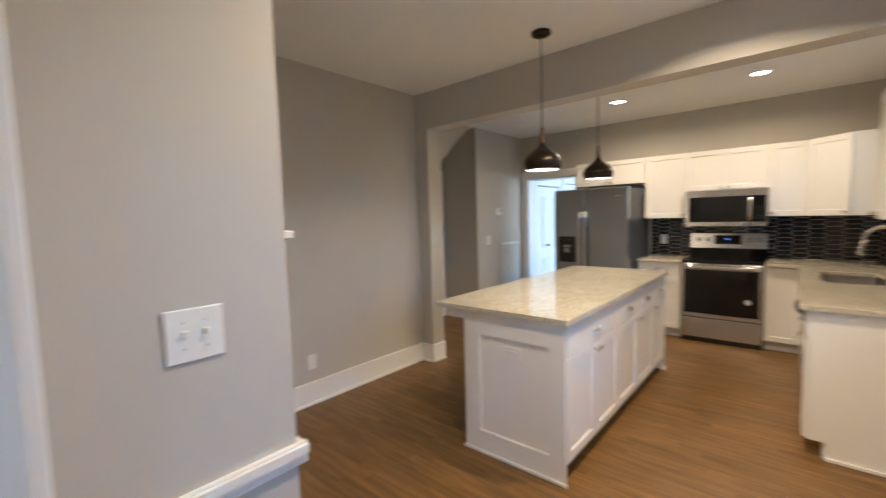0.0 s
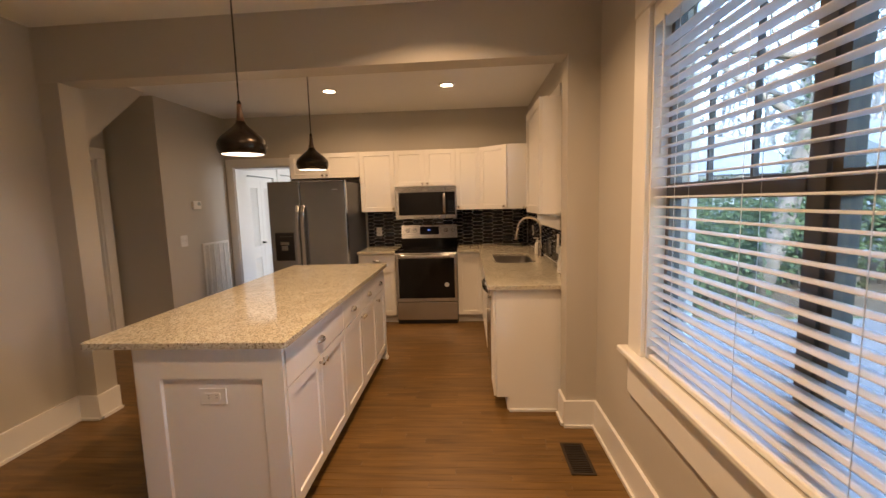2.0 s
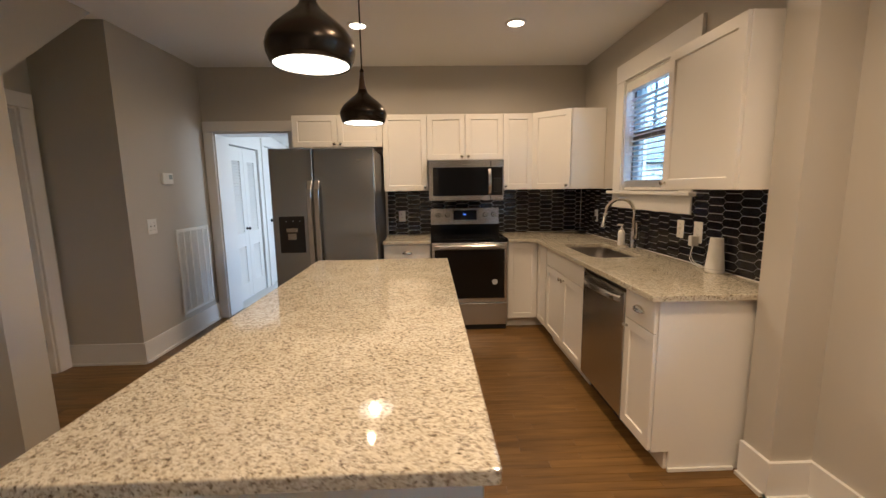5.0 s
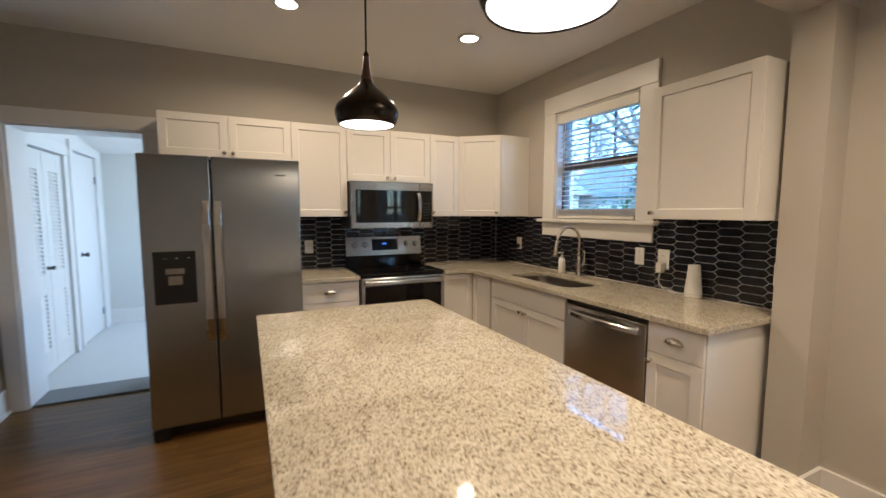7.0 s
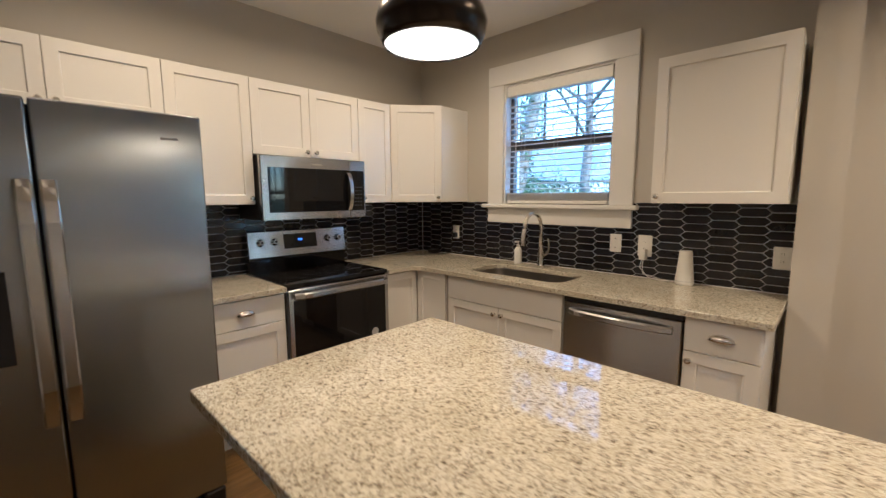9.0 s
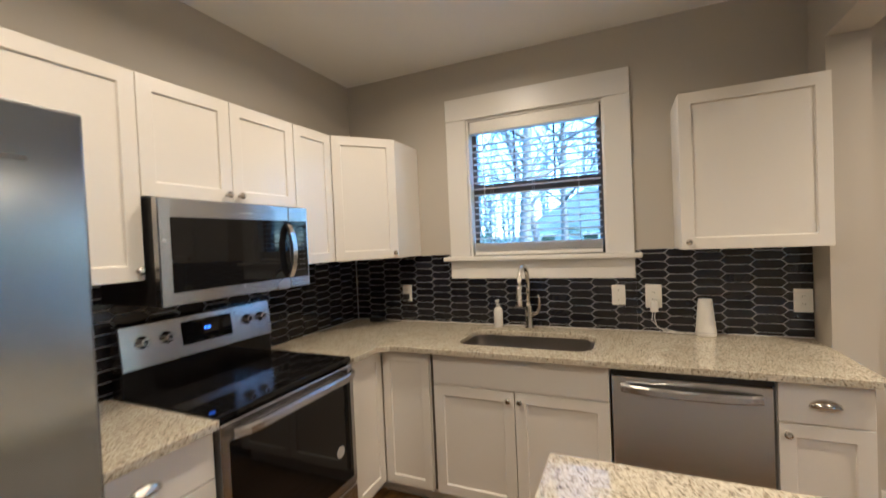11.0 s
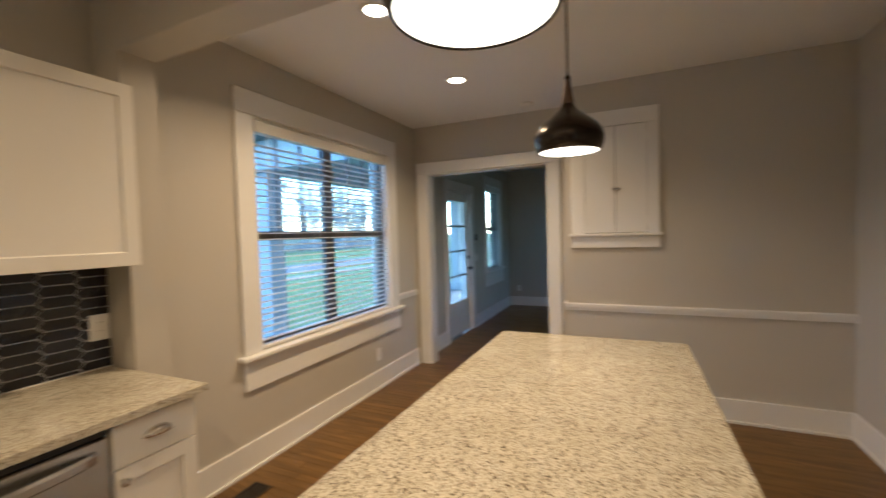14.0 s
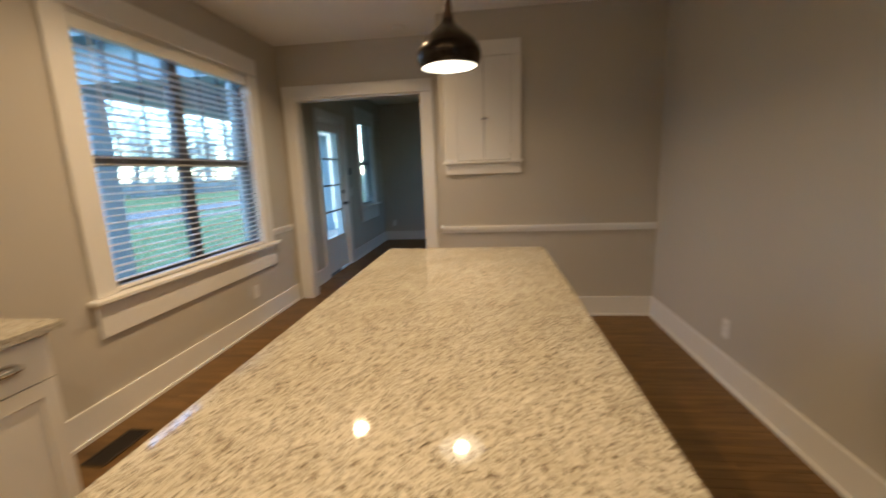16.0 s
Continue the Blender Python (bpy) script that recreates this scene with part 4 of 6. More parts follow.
part("cable", tube(bmesh.new(), [(0.60, 6.975, 0.925), (0.57, 6.90, 0.919), (0.60, 6.83, 0.921), (0.62, 6.79, 1.0), (0.623, 6.785, 1.09)], 0.0025, 6), BLACK, bx)
part("plug", B(0.598, 0.634, 6.765, 6.805, 1.075, 1.115), BLACK, bx, "", 0.004)

# ---- island ----
il = thing("kitchen_island", (-1.28, 4.4, 0), "white painted kitchen island with shaker panels and granite top", "island")
XW = -1.634
IH, ITOP = 0.899, 0.930
part("body", B(XW, ISX - 0.02, ISY0 + 0.012, ISY1, TK, IH), CAB, il, "", 0.0015)
part("toe_kick", B(XW, ISX - 0.095, ISY0 + 0.012, ISY1, 0.001, TK), CAB, il)
F_I_S = (V((0, ISY0 + 0.012, 0)), V((1, 0, 0)), V((0, -1, 0)))
ep = bmesh.new()
er = []
for a0, a1, b0, b1, w in ((XW, ISX - 0.001, 0.001, IH, 0.0005), (XW, ISX - 0.001, 0.001, IH, 0.02), (-1.525, -1.064, 0.142, 0.756, 0.02), (-1.522, -1.067, 0.145, 0.753, 0.006)):
    er.append([ep.verts.new(F_I_S[0] + V((a, -w, z))) for a, z in ((a0, b0), (a1, b0), (a1, b1), (a0, b1))])
ep.faces.new(er[0]), ep.faces.new(er[3])
for p, q in zip(er, er[1:]):
    for i in range(4):
        ep.faces.new((p[i], p[(i + 1) % 4], q[(i + 1) % 4], q[i]))
part("end_panel", ep, CAB, il, "framed white end panel", 0.0012)
part("shoe_strip", B(XW - 0.012, ISX + 0.012, ISY0 - 0.022, ISY0 - 0.009, 0.001, 0.02), TRIM, il, "", 0.002)
F_I_N = (V((0, ISY1, 0)), V((1, 0, 0)), V((0, 1, 0)))
part("back_panel", FB(F_I_N, XW, ISX - 0.001, 0.001, IH, 0.0005, 0.018), CAB, il, "", 0.0015)
part("corner_foot", B(-0.99, ISX + 0.01, ISY1 - 0.02, ISY1 + 0.03, 0.001, 0.03), TRIM, il, "", 0.003)
part("side_panel", B(XW - 0.012, XW - 0.0005, ISY0, ISY1, 0.001, IH), CAB, il)
c1, c2, c3 = 3.357, 4.185, 5.095
# no real recess here: the gap's shade is a dark strip
part("gap_strip", FB(F_I_E, 3.3475, 3.358, 0.11, IH - 0.004, 0.0005, 0.003), GAP_SHADE, il, "dark strip painted as the shaded gap beside the end panel")
fr = [("drawer", c1, c2, 0.70, IH - 0.006, 3.77, 0.785), ("door", c1, (c1 + c2) / 2, TK + 0.004, 0.70, (c1 + c2) / 2 - 0.028, 0.662), ("door", (c1 + c2) / 2, c2, TK + 0.004, 0.70, (c1 + c2) / 2 + 0.028, 0.662)]
m2 = (c2 + c3) / 2
fr += [("drawer", c2, m2, 0.70, IH - 0.006, (c2 + m2) / 2, 0.785), ("drawer", m2, c3, 0.70, IH - 0.006, (m2 + c3) / 2, 0.785), ("door", c2, m2, TK + 0.004, 0.70, m2 - 0.028, 0.662), ("door", m2, c3, TK + 0.004, 0.70, m2 + 0.028, 0.662)]
fr += [("drawer", c3, 5.475, 0.70, IH - 0.006, (c3 + 5.475) / 2, 0.785), ("door", c3, 5.475, TK + 0.004, 0.70, c3 + 0.035, 0.662)]
for kind, a_, b_, c_, d_, pu, pz in fr:
    if kind == "drawer":
        f = part("drawer_front", FB(F_I_E, a_ + 0.002, b_ - 0.002, c_ + 0.002, d_ - 0.002, 0.002, 0.02), CAB, il, "", 0.002)
        cup_pull(F_I_E, pu, pz, f)
    else:
        f = part("door", shaker(F_I_E, a_ + 0.002, b_ - 0.002, c_ + 0.002, d_ - 0.002), CAB, il, "", 0.0012)
        knob(F_I_E, pu, pz, f)


slab("top", rounded(-1.848, -0.937, 3.297, 5.515, 0.012, 3), None, IH + 0.001, ITOP, GRANITE, "cream speckled granite top", il)


# ---- outlets, switches and wall fittings ----
def wall_plate(name, F, u, z, w, h, label, slots):
    """A cover plate; slots: 'outlet', 'flat outlet', 'switch' or 'blank'."""
    t = thing(name, F[0] + F[1] * u + V((0, 0, z)), label, "outlet" if "outlet" in slots else "switch", "wall plates")
    part("plate", FB(F, u - w / 2, u + w / 2, z - h / 2, z + h / 2, 0.0005, 0.006), PLASTIC, t, "", 0.002)
    if slots == "outlet":
        for dz in (-0.02, 0.02):
            r = part("socket", FB(F, u - 0.017, u + 0.017, z + dz - 0.014, z + dz + 0.014, 0.006, 0.008), PLASTIC, t, "", 0.0008)
            bm = bmesh.new()
            for du_ in (-0.006, 0.006):
                fbox(bm, F, u + du_ - 0.001, u + du_ + 0.001, z + dz - 0.001, z + dz + 0.007, 0.0082, 0.0086)
            part("slot", bm, BLACK, r)
    elif slots == "flat outlet":
        r = part("socket", FB(F, u - 0.034, u + 0.034, z - 0.017, z + 0.017, 0.006, 0.009), PLASTIC, t, "", 0.0008)
        bm = bmesh.new()
        for du_ in (-0.018, 0.018):
            for dz in (-0.006, 0.006):
                fbox(bm, F, u + du_ - 0.004, u + du_ + 0.004, z + dz - 0.001, z + dz + 0.001, 0.0092, 0.0096)
        part("slot", bm, BLACK, r)
    elif slots == "switch":
        n = 2 if w > 0.1 else 1
        for i in range(n):
            c = u + (i - (n - 1) / 2) * 0.046
            part("toggle", FB(F, c - 0.005, c + 0.005, z - 0.003, z + 0.012, 0.006, 0.016), PLASTIC, t, "", 0.001)
            for dz in (-0.03, 0.03):
                part("screw", FB(F, c - 0.003, c + 0.003, z + dz - 0.003, z + dz + 0.003, 0.006, 0.007), NICKEL, t)
    return t


F_TN = (V((0, NY - 0.012, 0)), V((1, 0, 0)), V((0, -1, 0)))
F_TE = (V((EX - 0.012, 0, 0)), V((0, 1, 0)), V((-1, 0, 0)))
F_WK = (V((KX, 0, 0)), V((0, 1, 0)), V((1, 0, 0)))
F_WD = (V((WX, 0, 0)), V((0, 1, 0)), V((1, 0, 0)))
F_RET = (V((CX, 0, 0)), V((0, 1, 0)), V((1, 0, 0)))
F_LS = (V((0, -2.65, 0)), V((1, 0, 0)), V((0, 1, 0)))
wall_plate("wall_outlet", F_TN, -1.365, 1.117, 0.075, 0.12, "white outlet plate on black tiles by the fridge", "outlet")
wall_plate("wall_outlet", F_TE, 6.785, 1.12, 0.075, 0.12, "white outlet plate on black tiles in the corner", "outlet")
wall_plate("light_switch", F_TE, 5.36, 1.125, 0.075, 0.12, "white switch plate on black tiles by the sink", "switch")
wall_plate("wall_outlet", F_TE, 5.175, 1.12, 0.085, 0.135, "white outlet plate with a plugged-in adapter", "outlet")
wall_plate("wall_outlet", F_TE, 4.495, 1.107, 0.08, 0.12, "white outlet plate on black tiles by the pier", "outlet")
wall_plate("wall_outlet", F_WD, 3.06, 0.343, 0.075, 0.12, "white outlet plate low on the dining wall", "outlet")
wall_plate("wall_outlet", F_EAST, 2.19, 0.333, 0.075, 0.12, "white outlet plate under the large window", "outlet")
wall_plate("wall_outlet", F_LS, 0.45, 0.35, 0.075, 0.12, "white outlet plate on the living room wall", "outlet")
wall_plate("island_outlet", (V((0, ISY0 + 0.006, 0)), V((1, 0, 0)), V((0, -1, 0))), -1.294, 0.673, 0.122, 0.075, "white sideways outlet plate on the island end", "flat outlet")
wall_plate("light_switch", F_RET, 1.635, 1.228, 0.122, 0.122, "white double toggle switch plate", "switch")
wall_plate("light_switch", F_WK, 6.265, 1.127, 0.118, 0.13, "white double switch plate by the thermostat", "switch")
th = thing("thermostat", (KX, 6.525, 1.54), "small white thermostat with a grey screen", "thermostat")
part("case", FB(F_WK, 6.455, 6.60, 1.49, 1.59, 0.0005, 0.026), PLASTIC, th, "", 0.004)
part("screen", FB(F_WK, 6.535, 6.585, 1.535, 1.575, 0.0262, 0.0275), material("lcd_grey", (0.30, 0.36, 0.36), 0.3), th)
gr = thing("return_air_grille", (KX, 6.86, 0.65), "white slatted return air grille above the baseboard", "grille")
g0, g1, gz0_, gz1_ = 6.58, 7.14, 0.235, 1.065
part("backing", FB(F_WK, g0 + 0.02, g1 - 0.02, gz0_ + 0.02, gz1_ - 0.02, 0.0005, 0.002), material("grille_shadow", (0.42, 0.42, 0.41), 0.8), gr)
bm = bmesh.new()
for a_, b_, c_, d_ in ((g0, g0 + 0.03, gz0_, gz1_), (g1 - 0.03, g1, gz0_, gz1_), (g0 + 0.03, g1 - 0.03, gz0_, gz0_ + 0.03), (g0 + 0.03, g1 - 0.03, gz1_ - 0.03, gz1_)):
    fbox(bm, F_WK, a_, b_, c_, d_, 0.0005, 0.012)
part("frame", bm, PLASTIC, gr, "", 0.002)
for i in range(1, 5):
    c = g0 + (g1 - g0) * i / 5
    part("bar", FB(F_WK, c - 0.01, c + 0.01, gz0_ + 0.03, gz1_ - 0.03, 0.002, 0.012), PLASTIC, gr)
me = None
for i in range(48):
    z = gz0_ + 0.038 + i * (gz1_ - gz0_ - 0.076) / 47
    if me is None:
        q = B(-0.006, 0.006, -(g1 - g0) / 2 + 0.031, (g1 - g0) / 2 - 0.031, -0.0008, 0.0008)
        bmesh.ops.recalc_face_normals(q, faces=q.faces[:])
        me = bpy.data.meshes.new("slat")
        q.to_mesh(me)
        q.free()
        me.materials.append(PLASTIC)
    ob = new("slat", me)
    ob.parent = gr
    ob.location = V((KX + 0.0065, (g0 + g1) / 2, z)) - ORIGIN[gr]
    ob.rotation_euler = (0, radians(35), 0)
ch = thing("door_chime", (EX, -0.66, 1.42), "small black doorbell box on the living room wall", "doorbell")
part("case", FB(F_EAST, -0.70, -0.64, 1.37, 1.47, 0.0005, 0.02), BLACK, ch, "", 0.004)
wall_plate("light_switch", F_EAST, -0.68, 1.10, 0.075, 0.12, "white switch plate beside the front door", "switch")

# floor register
fv = thing("floor_register", (0.44, 3.94, 0), "brown metal floor register by the window wall", "floor vent")
RUST = material("brown_metal_register", (0.05, 0.035, 0.022), 0.5, 0.4)
bm = bmesh.new()
for x0_, x1_, y0_, y1_ in ((0.372, 0.387, 3.79, 4.09), (0.493, 0.508, 3.79, 4.09), (0.387, 0.493, 3.79, 3.805), (0.387, 0.493, 4.075, 4.09)):
    box(bm, x0_, x1_, y0_, y1_, 0.0015, 0.006)
part("frame", bm, RUST, fv)
part("backing", B(0.387, 0.493, 3.805, 4.075, 0.0015, 0.0022), BLACK, fv)
for i in range(17):
    y = 3.814 + i * 0.0158
    part("slat", B(0.387, 0.493, y, y + 0.005, 0.0023, 0.0052), RUST, fv)


# ---- lights ----
def can_light(x, y):
    t = thing("recessed_light", (x, y, CEIL), "round recessed ceiling light, lit, with white rim", "ceiling light", "recessed lights")
    part("rim", lathe(bmesh.new(), (x, y, CEIL - 0.008), (0, 0, 1), [(0.062, 0.0), (0.085, 0.002), (0.088, 0.0078), (0.062, 0.0078)], 32, False), TRIM, t)
    part("diffuser", lathe(bmesh.new(), (x, y, CEIL - 0.007), (0, 0, 1), [(0.0615, 0), (0.0615, 0.0065)], 32), CAN_GLOW, t, "glowing frosted lens")
    return t


for cx, cy in CANS:
    can_light(cx, cy)


def pendant(x, y):
    t = thing("pendant_lamp", (x, y, CEIL), "dark bronze onion-shaped pendant lamp with walnut neck, lit", "pendant lamp", "pendants over the island")
    part("canopy", lathe(bmesh.new(), (x, y, CEIL - 0.025), (0, 0, 1), [(0.01, -0.006), (0.055, 0.0), (0.064, 0.008), (0.064, 0.0248)], 28), SHADE, t)
    zb = 1.783
    part("cord", tube(bmesh.new(), [(x, y, zb + 0.285), (x, y, CEIL - 0.03)], 0.0042, 8), BLACK, t)
    part("cap", lathe(bmesh.new(), (x, y, zb + 0.270), (0, 0, 1), [(0.0105, 0), (0.012, 0.008), (0.006, 0.02)], 14), SHADE, t)
    part("neck", lathe(bmesh.new(), (x, y, zb + 0.177), (0, 0, 1), [(0.0235, 0), (0.0185, 0.026), (0.0135, 0.062), (0.0105, 0.094)], 20), NECK, t, "turned walnut neck")
    shade = [(0.0235, 0.179), (0.029, 0.166), (0.040, 0.153), (0.058, 0.138), (0.083, 0.117), (0.106, 0.096), (0.121, 0.075), (0.128, 0.052), (0.1265, 0.034), (0.120, 0.014), (0.112, 0.0)]
    part("shade", lathe(bmesh.new(), (x, y, zb), (0, 0, 1), shade + [(0.1085, 0.001), (0.1085, 0.006)], 48, False), SHADE, t)
    part("diffuser", lathe(bmesh.new(), (x, y, zb + 0.003), (0, 0, 1), [(0.1082, 0), (0.1082, 0.004)], 40), GLOW, t, "glowing white diffuser")
    return t


p0 = pendant(*PENDANTS[0])
copy_thing(p0, pose(PENDANTS[1][0], PENDANTS[1][1], CEIL))
sd = thing("smoke_detector", (-0.73, 1.62, CEIL), "round white smoke detector on the ceiling", "smoke detector")
part("case", lathe(bmesh.new(), (-0.73, 1.62, CEIL - 0.001), (0, 0, -1), [(0.062, 0), (0.062, 0.018), (0.05, 0.03), (0.03, 0.034)], 28), PLASTIC, sd)

# ---- fridge ----
FX0, FX1, FY, FZ = -2.44, -1.537, 6.30, 1.775
fg = thing("fridge", (-1.99, 6.75, 0), "stainless side-by-side fridge with water dispenser", "fridge")
part("cabinet", B(FX0 + 0.006, FX1 - 0.006, FY + 0.085, NY - 0.03, 0.03, FZ - 0.012), material("dark_grey_side", (0.07, 0.07, 0.072), 0.45, 0.2), fg, "dark grey side panels", 0.004)
xm = -2.062
dz0 = 0.085
doorL = part("door", B(FX0, xm - 0.004, FY, FY + 0.075, dz0, FZ), STEEL_V, fg, "", 0.008, 3)
doorR = part("door", B(xm + 0.004, FX1, FY, FY + 0.075, dz0, FZ), STEEL_V, fg, "", 0.008, 3)
part("gasket", B(FX0 + 0.01, FX1 - 0.01, FY + 0.0755, FY + 0.0845, dz0 + 0.01, FZ - 0.015), BLACK, fg)
part("grille", B(FX0 + 0.09, FX1 - 0.09, FY + 0.05, FY + 0.08, 0.02, dz0 - 0.006), BLACK, fg)
for a_, b_ in ((FX0 + 0.005, FX0 + 0.09), (FX1 - 0.09, FX1 - 0.005)):
    part("foot", B(a_, b_, FY + 0.01, FY + 0.12, 0.001, 0.07), BLACK, fg, "", 0.006)
for c, dparent in ((xm - 0.033, doorL), (xm + 0.030, doorR)):
    bm = bmesh.new()
    prof = []
    for k in range(13):
        z = 0.62 + (1.50 - 0.62) * k / 12
        s = math.sin(math.pi * k / 12)
        prof.append((z, 0.012 + 0.045 * min(1, s * 2.2) ** 0.6))
    vs = [[bm.verts.new((c + dx, FY - o_ + dy, z)) for dx, dy in ((-0.022, 0.011), (-0.022, -0.004), (-0.016, -0.010), (0.016, -0.010), (0.022, -0.004), (0.022, 0.011))] for z, o_ in prof]
    for p, q in zip(vs, vs[1:]):
        for i in range(6):
            bm.faces.new((p[i], p[(i + 1) % 6], q[(i + 1) % 6], q[i]))
    bm.faces.new(vs[0]), bm.faces.new(vs[-1])
    part("handle", bm, HANDLE, dparent, "curved steel bar handle")
dx0, dx1, dza, dzb = -2.385, -2.163, 0.868, 1.192
dp = part("dispenser", FB((V((0, FY, 0)), V((1, 0, 0)), V((0, -1, 0))), dx0, dx1, dza, dzb, -0.001, 0.004), BLACK, doorL, "black ice and water dispenser", 0.002, 2)
cxm = (dx0 + dx1) / 2
bm = bmesh.new()
box(bm, cxm - 0.05, cxm + 0.05, FY - 0.006, FY - 0.004, dzb - 0.14, dzb - 0.105)
box(bm, cxm - 0.035, cxm + 0.04, FY - 0.02, FY - 0.004, dzb - 0.205, dzb - 0.15)
part("paddle", bm, STEEL, doorL, "steel dispenser paddle", 0.003)
for k in range(3):
    part("indicator", B(dx0 + 0.06 + k * 0.06, dx0 + 0.068 + k * 0.06, FY - 0.0055, FY - 0.0042, dzb - 0.045, dzb - 0.04), PLASTIC, doorL)
part("badge", B(xm + 0.375, xm + 0.435, FY - 0.0016, FY - 0.0002, 1.668, 1.677), material("badge_grey", (0.2, 0.2, 0.2), 0.5, 0.6), doorR, "plain badge")

# ---- range ----
RX0, RX1, RF = -1.052, -0.298, 6.615
rg = thing("range", (-0.675, 6.9, 0), "stainless electric range with black glass cooktop", "range")
part("body", B(RX0, RX1, RF + 0.03, NY - 0.02, 0.05, 0.895), BLACK, rg, "", 0.002)
part("cooktop", B(RX0 - 0.001, RX1 + 0.001, RF - 0.002, NY - 0.085, 0.896, 0.922), BLACK_GLASS, rg, "black glass cooktop", 0.004)
part("backguard_riser", B(RX0, RX1, NY - 0.085, NY - 0.02, 0.896, 1.02), BLACK_GLASS, rg, "", 0.004)
bm = bmesh.new()
pts = [(NY - 0.10, 1.02), (NY - 0.075, 1.20), (NY - 0.022, 1.205), (NY - 0.022, 1.02)]
a = [bm.verts.new((RX0, y, z)) for y, z in pts]
b = [bm.verts.new((RX1, y, z)) for y, z in pts]
bm.faces.new(a), bm.faces.new(b)
for i in range(4):
    bm.faces.new((a[i], a[(i + 1) % 4], b[(i + 1) % 4], b[i]))
bg = part("backguard", bm, STEEL, rg, "stainless control panel", 0.003)
slope = V((0, 0.025, 0.18)).normalized()
F_BG = (V((0, NY - 0.10, 1.02)), V((1, 0, 0)), V((0, -0.18, 0.025)).normalized())


def on_guard(u, s):
    return F_BG[0] + V((u, 0, 0)) + slope * s


for u in (RX0 + 0.085, RX0 + 0.185, RX1 - 0.155, RX1 - 0.065):
    k_ = part("control_knob", lathe(bmesh.new(), on_guard(u, 0.105), F_BG[2], [(0.026, 0), (0.026, 0.004), (0.021, 0.006), (0.019, 0.026), (0.016, 0.028)], 24), HANDLE, bg, "round steel control knob")
    part("grip", lathe(bmesh.new(), on_guard(u, 0.105) + F_BG[2] * 0.0275, F_BG[2], [(0.010, 0), (0.009, 0.004)], 12), BLACK, k_)
bm = bmesh.new()
q = [on_guard(u, s) + F_BG[2] * w for w in (0.0003, 0.002) for u, s in ((-0.80, 0.05), (-0.545, 0.05), (-0.545, 0.155), (-0.80, 0.155))]
vs = [bm.verts.new(p) for p in q]
for f in ((0, 1, 2, 3), (4, 5, 6, 7), (0, 1, 5, 4), (1, 2, 6, 5), (2, 3, 7, 6), (3, 0, 4, 7)):
    bm.faces.new([vs[i] for i in f])
dsp = part("display", bm, BLACK_GLASS, bg, "black display window")
bm = bmesh.new()
for u, w in ((-0.692, 0.008), (-0.680, 0.006), (-0.670, 0.008)):
    q = [on_guard(u + du_, s_) + F_BG[2] * h_ for h_ in (0.0022, 0.0026) for du_, s_ in ((0, 0.103), (w, 0.103), (w, 0.118), (0, 0.118))]
    vs = [bm.verts.new(p) for p in q]
    for f in ((0, 1, 2, 3), (4, 5, 6, 7), (0, 1, 5, 4), (1, 2, 6, 5), (2, 3, 7, 6), (3, 0, 4, 7)):
        bm.faces.new([vs[i] for i in f])
part("clock", bm, CLOCK, dsp, "glowing blue clock digits")
F_R = (V((0, RF, 0)), V((1, 0, 0)), V((0, -1, 0)))
fd = part("oven_door", FB(F_R, RX0 + 0.003, RX1 - 0.003, 0.285, 0.888, -0.03, 0.012), STEEL, rg, "", 0.004)
part("window", FB(F_R, RX0 + 0.034, RX1 - 0.034, 0.33, 0.822, 0.0121, 0.0145), BLACK_GLASS, fd, "dark oven window", 0.001)
bm = bmesh.new()
prof = [(-0.345 + 0.69 * k / 14, 0.022 + 0.028 * min(1.0, 2.6 * math.sin(math.pi * k / 14)) ** 0.5) for k in range(15)]
vs = [[bm.verts.new((-0.675 + a_, RF - 0.012 - w + dy, 0.852 + dz)) for dy, dz in ((0.010, 0.018), (-0.004, 0.02), (-0.012, 0.010), (-0.012, -0.012), (-0.004, -0.02), (0.010, -0.018))] for a_, w in prof]
for p, q in zip(vs, vs[1:]):
    for i in range(6):
        bm.faces.new((p[i], p[(i + 1) % 6], q[(i + 1) % 6], q[i]))
bm.faces.new(vs[0]), bm.faces.new(vs[-1])
part("handle", bm, STEEL, fd, "bowed stainless handle")
part("badge", lathe(bmesh.new(), (RX1 - 0.13, RF - 0.0146, 0.495), (0, -1, 0), [(0.028, 0), (0.028, 0.001)], 24), material("sticker_grey", (0.5, 0.5, 0.5), 0.5), fd, "round pale sticker")
part("drawer", FB(F_R, RX0 + 0.003, RX1 - 0.003, 0.055, 0.278, -0.03, 0.010), STEEL, rg, "stainless storage drawer", 0.004)
part("kick", FB(F_R, RX0 + 0.01, RX1 - 0.01, 0.001, 0.052, -0.10, -0.02), BLACK, rg)

# ---- microwave ----
MX0, MX1, MY, MZ0, MZ1 = -1.066, -0.300, 6.85, 1.29, 1.695
mw = thing("microwave", (-0.68, 7.0, MZ0), "stainless over-range microwave with dark glass door", "microwave")
part("body", B(MX0 + 0.002, MX1 - 0.002, MY + 0.035, NY - 0.003, MZ0 + 0.004, MZ1), BLACK, mw, "", 0.003)
F_M = (V((0, MY + 0.034, 0)), V((1, 0, 0)), V((0, -1, 0)))
md = part("door", FB(F_M, MX0, MX1 - 0.135, MZ0, MZ1, 0.0, 0.034), STEEL, mw, "", 0.004)
mp_ = part("control_panel", FB(F_M, MX1 - 0.133, MX1, MZ0, MZ1, 0.0, 0.034), STEEL, mw, "", 0.004)
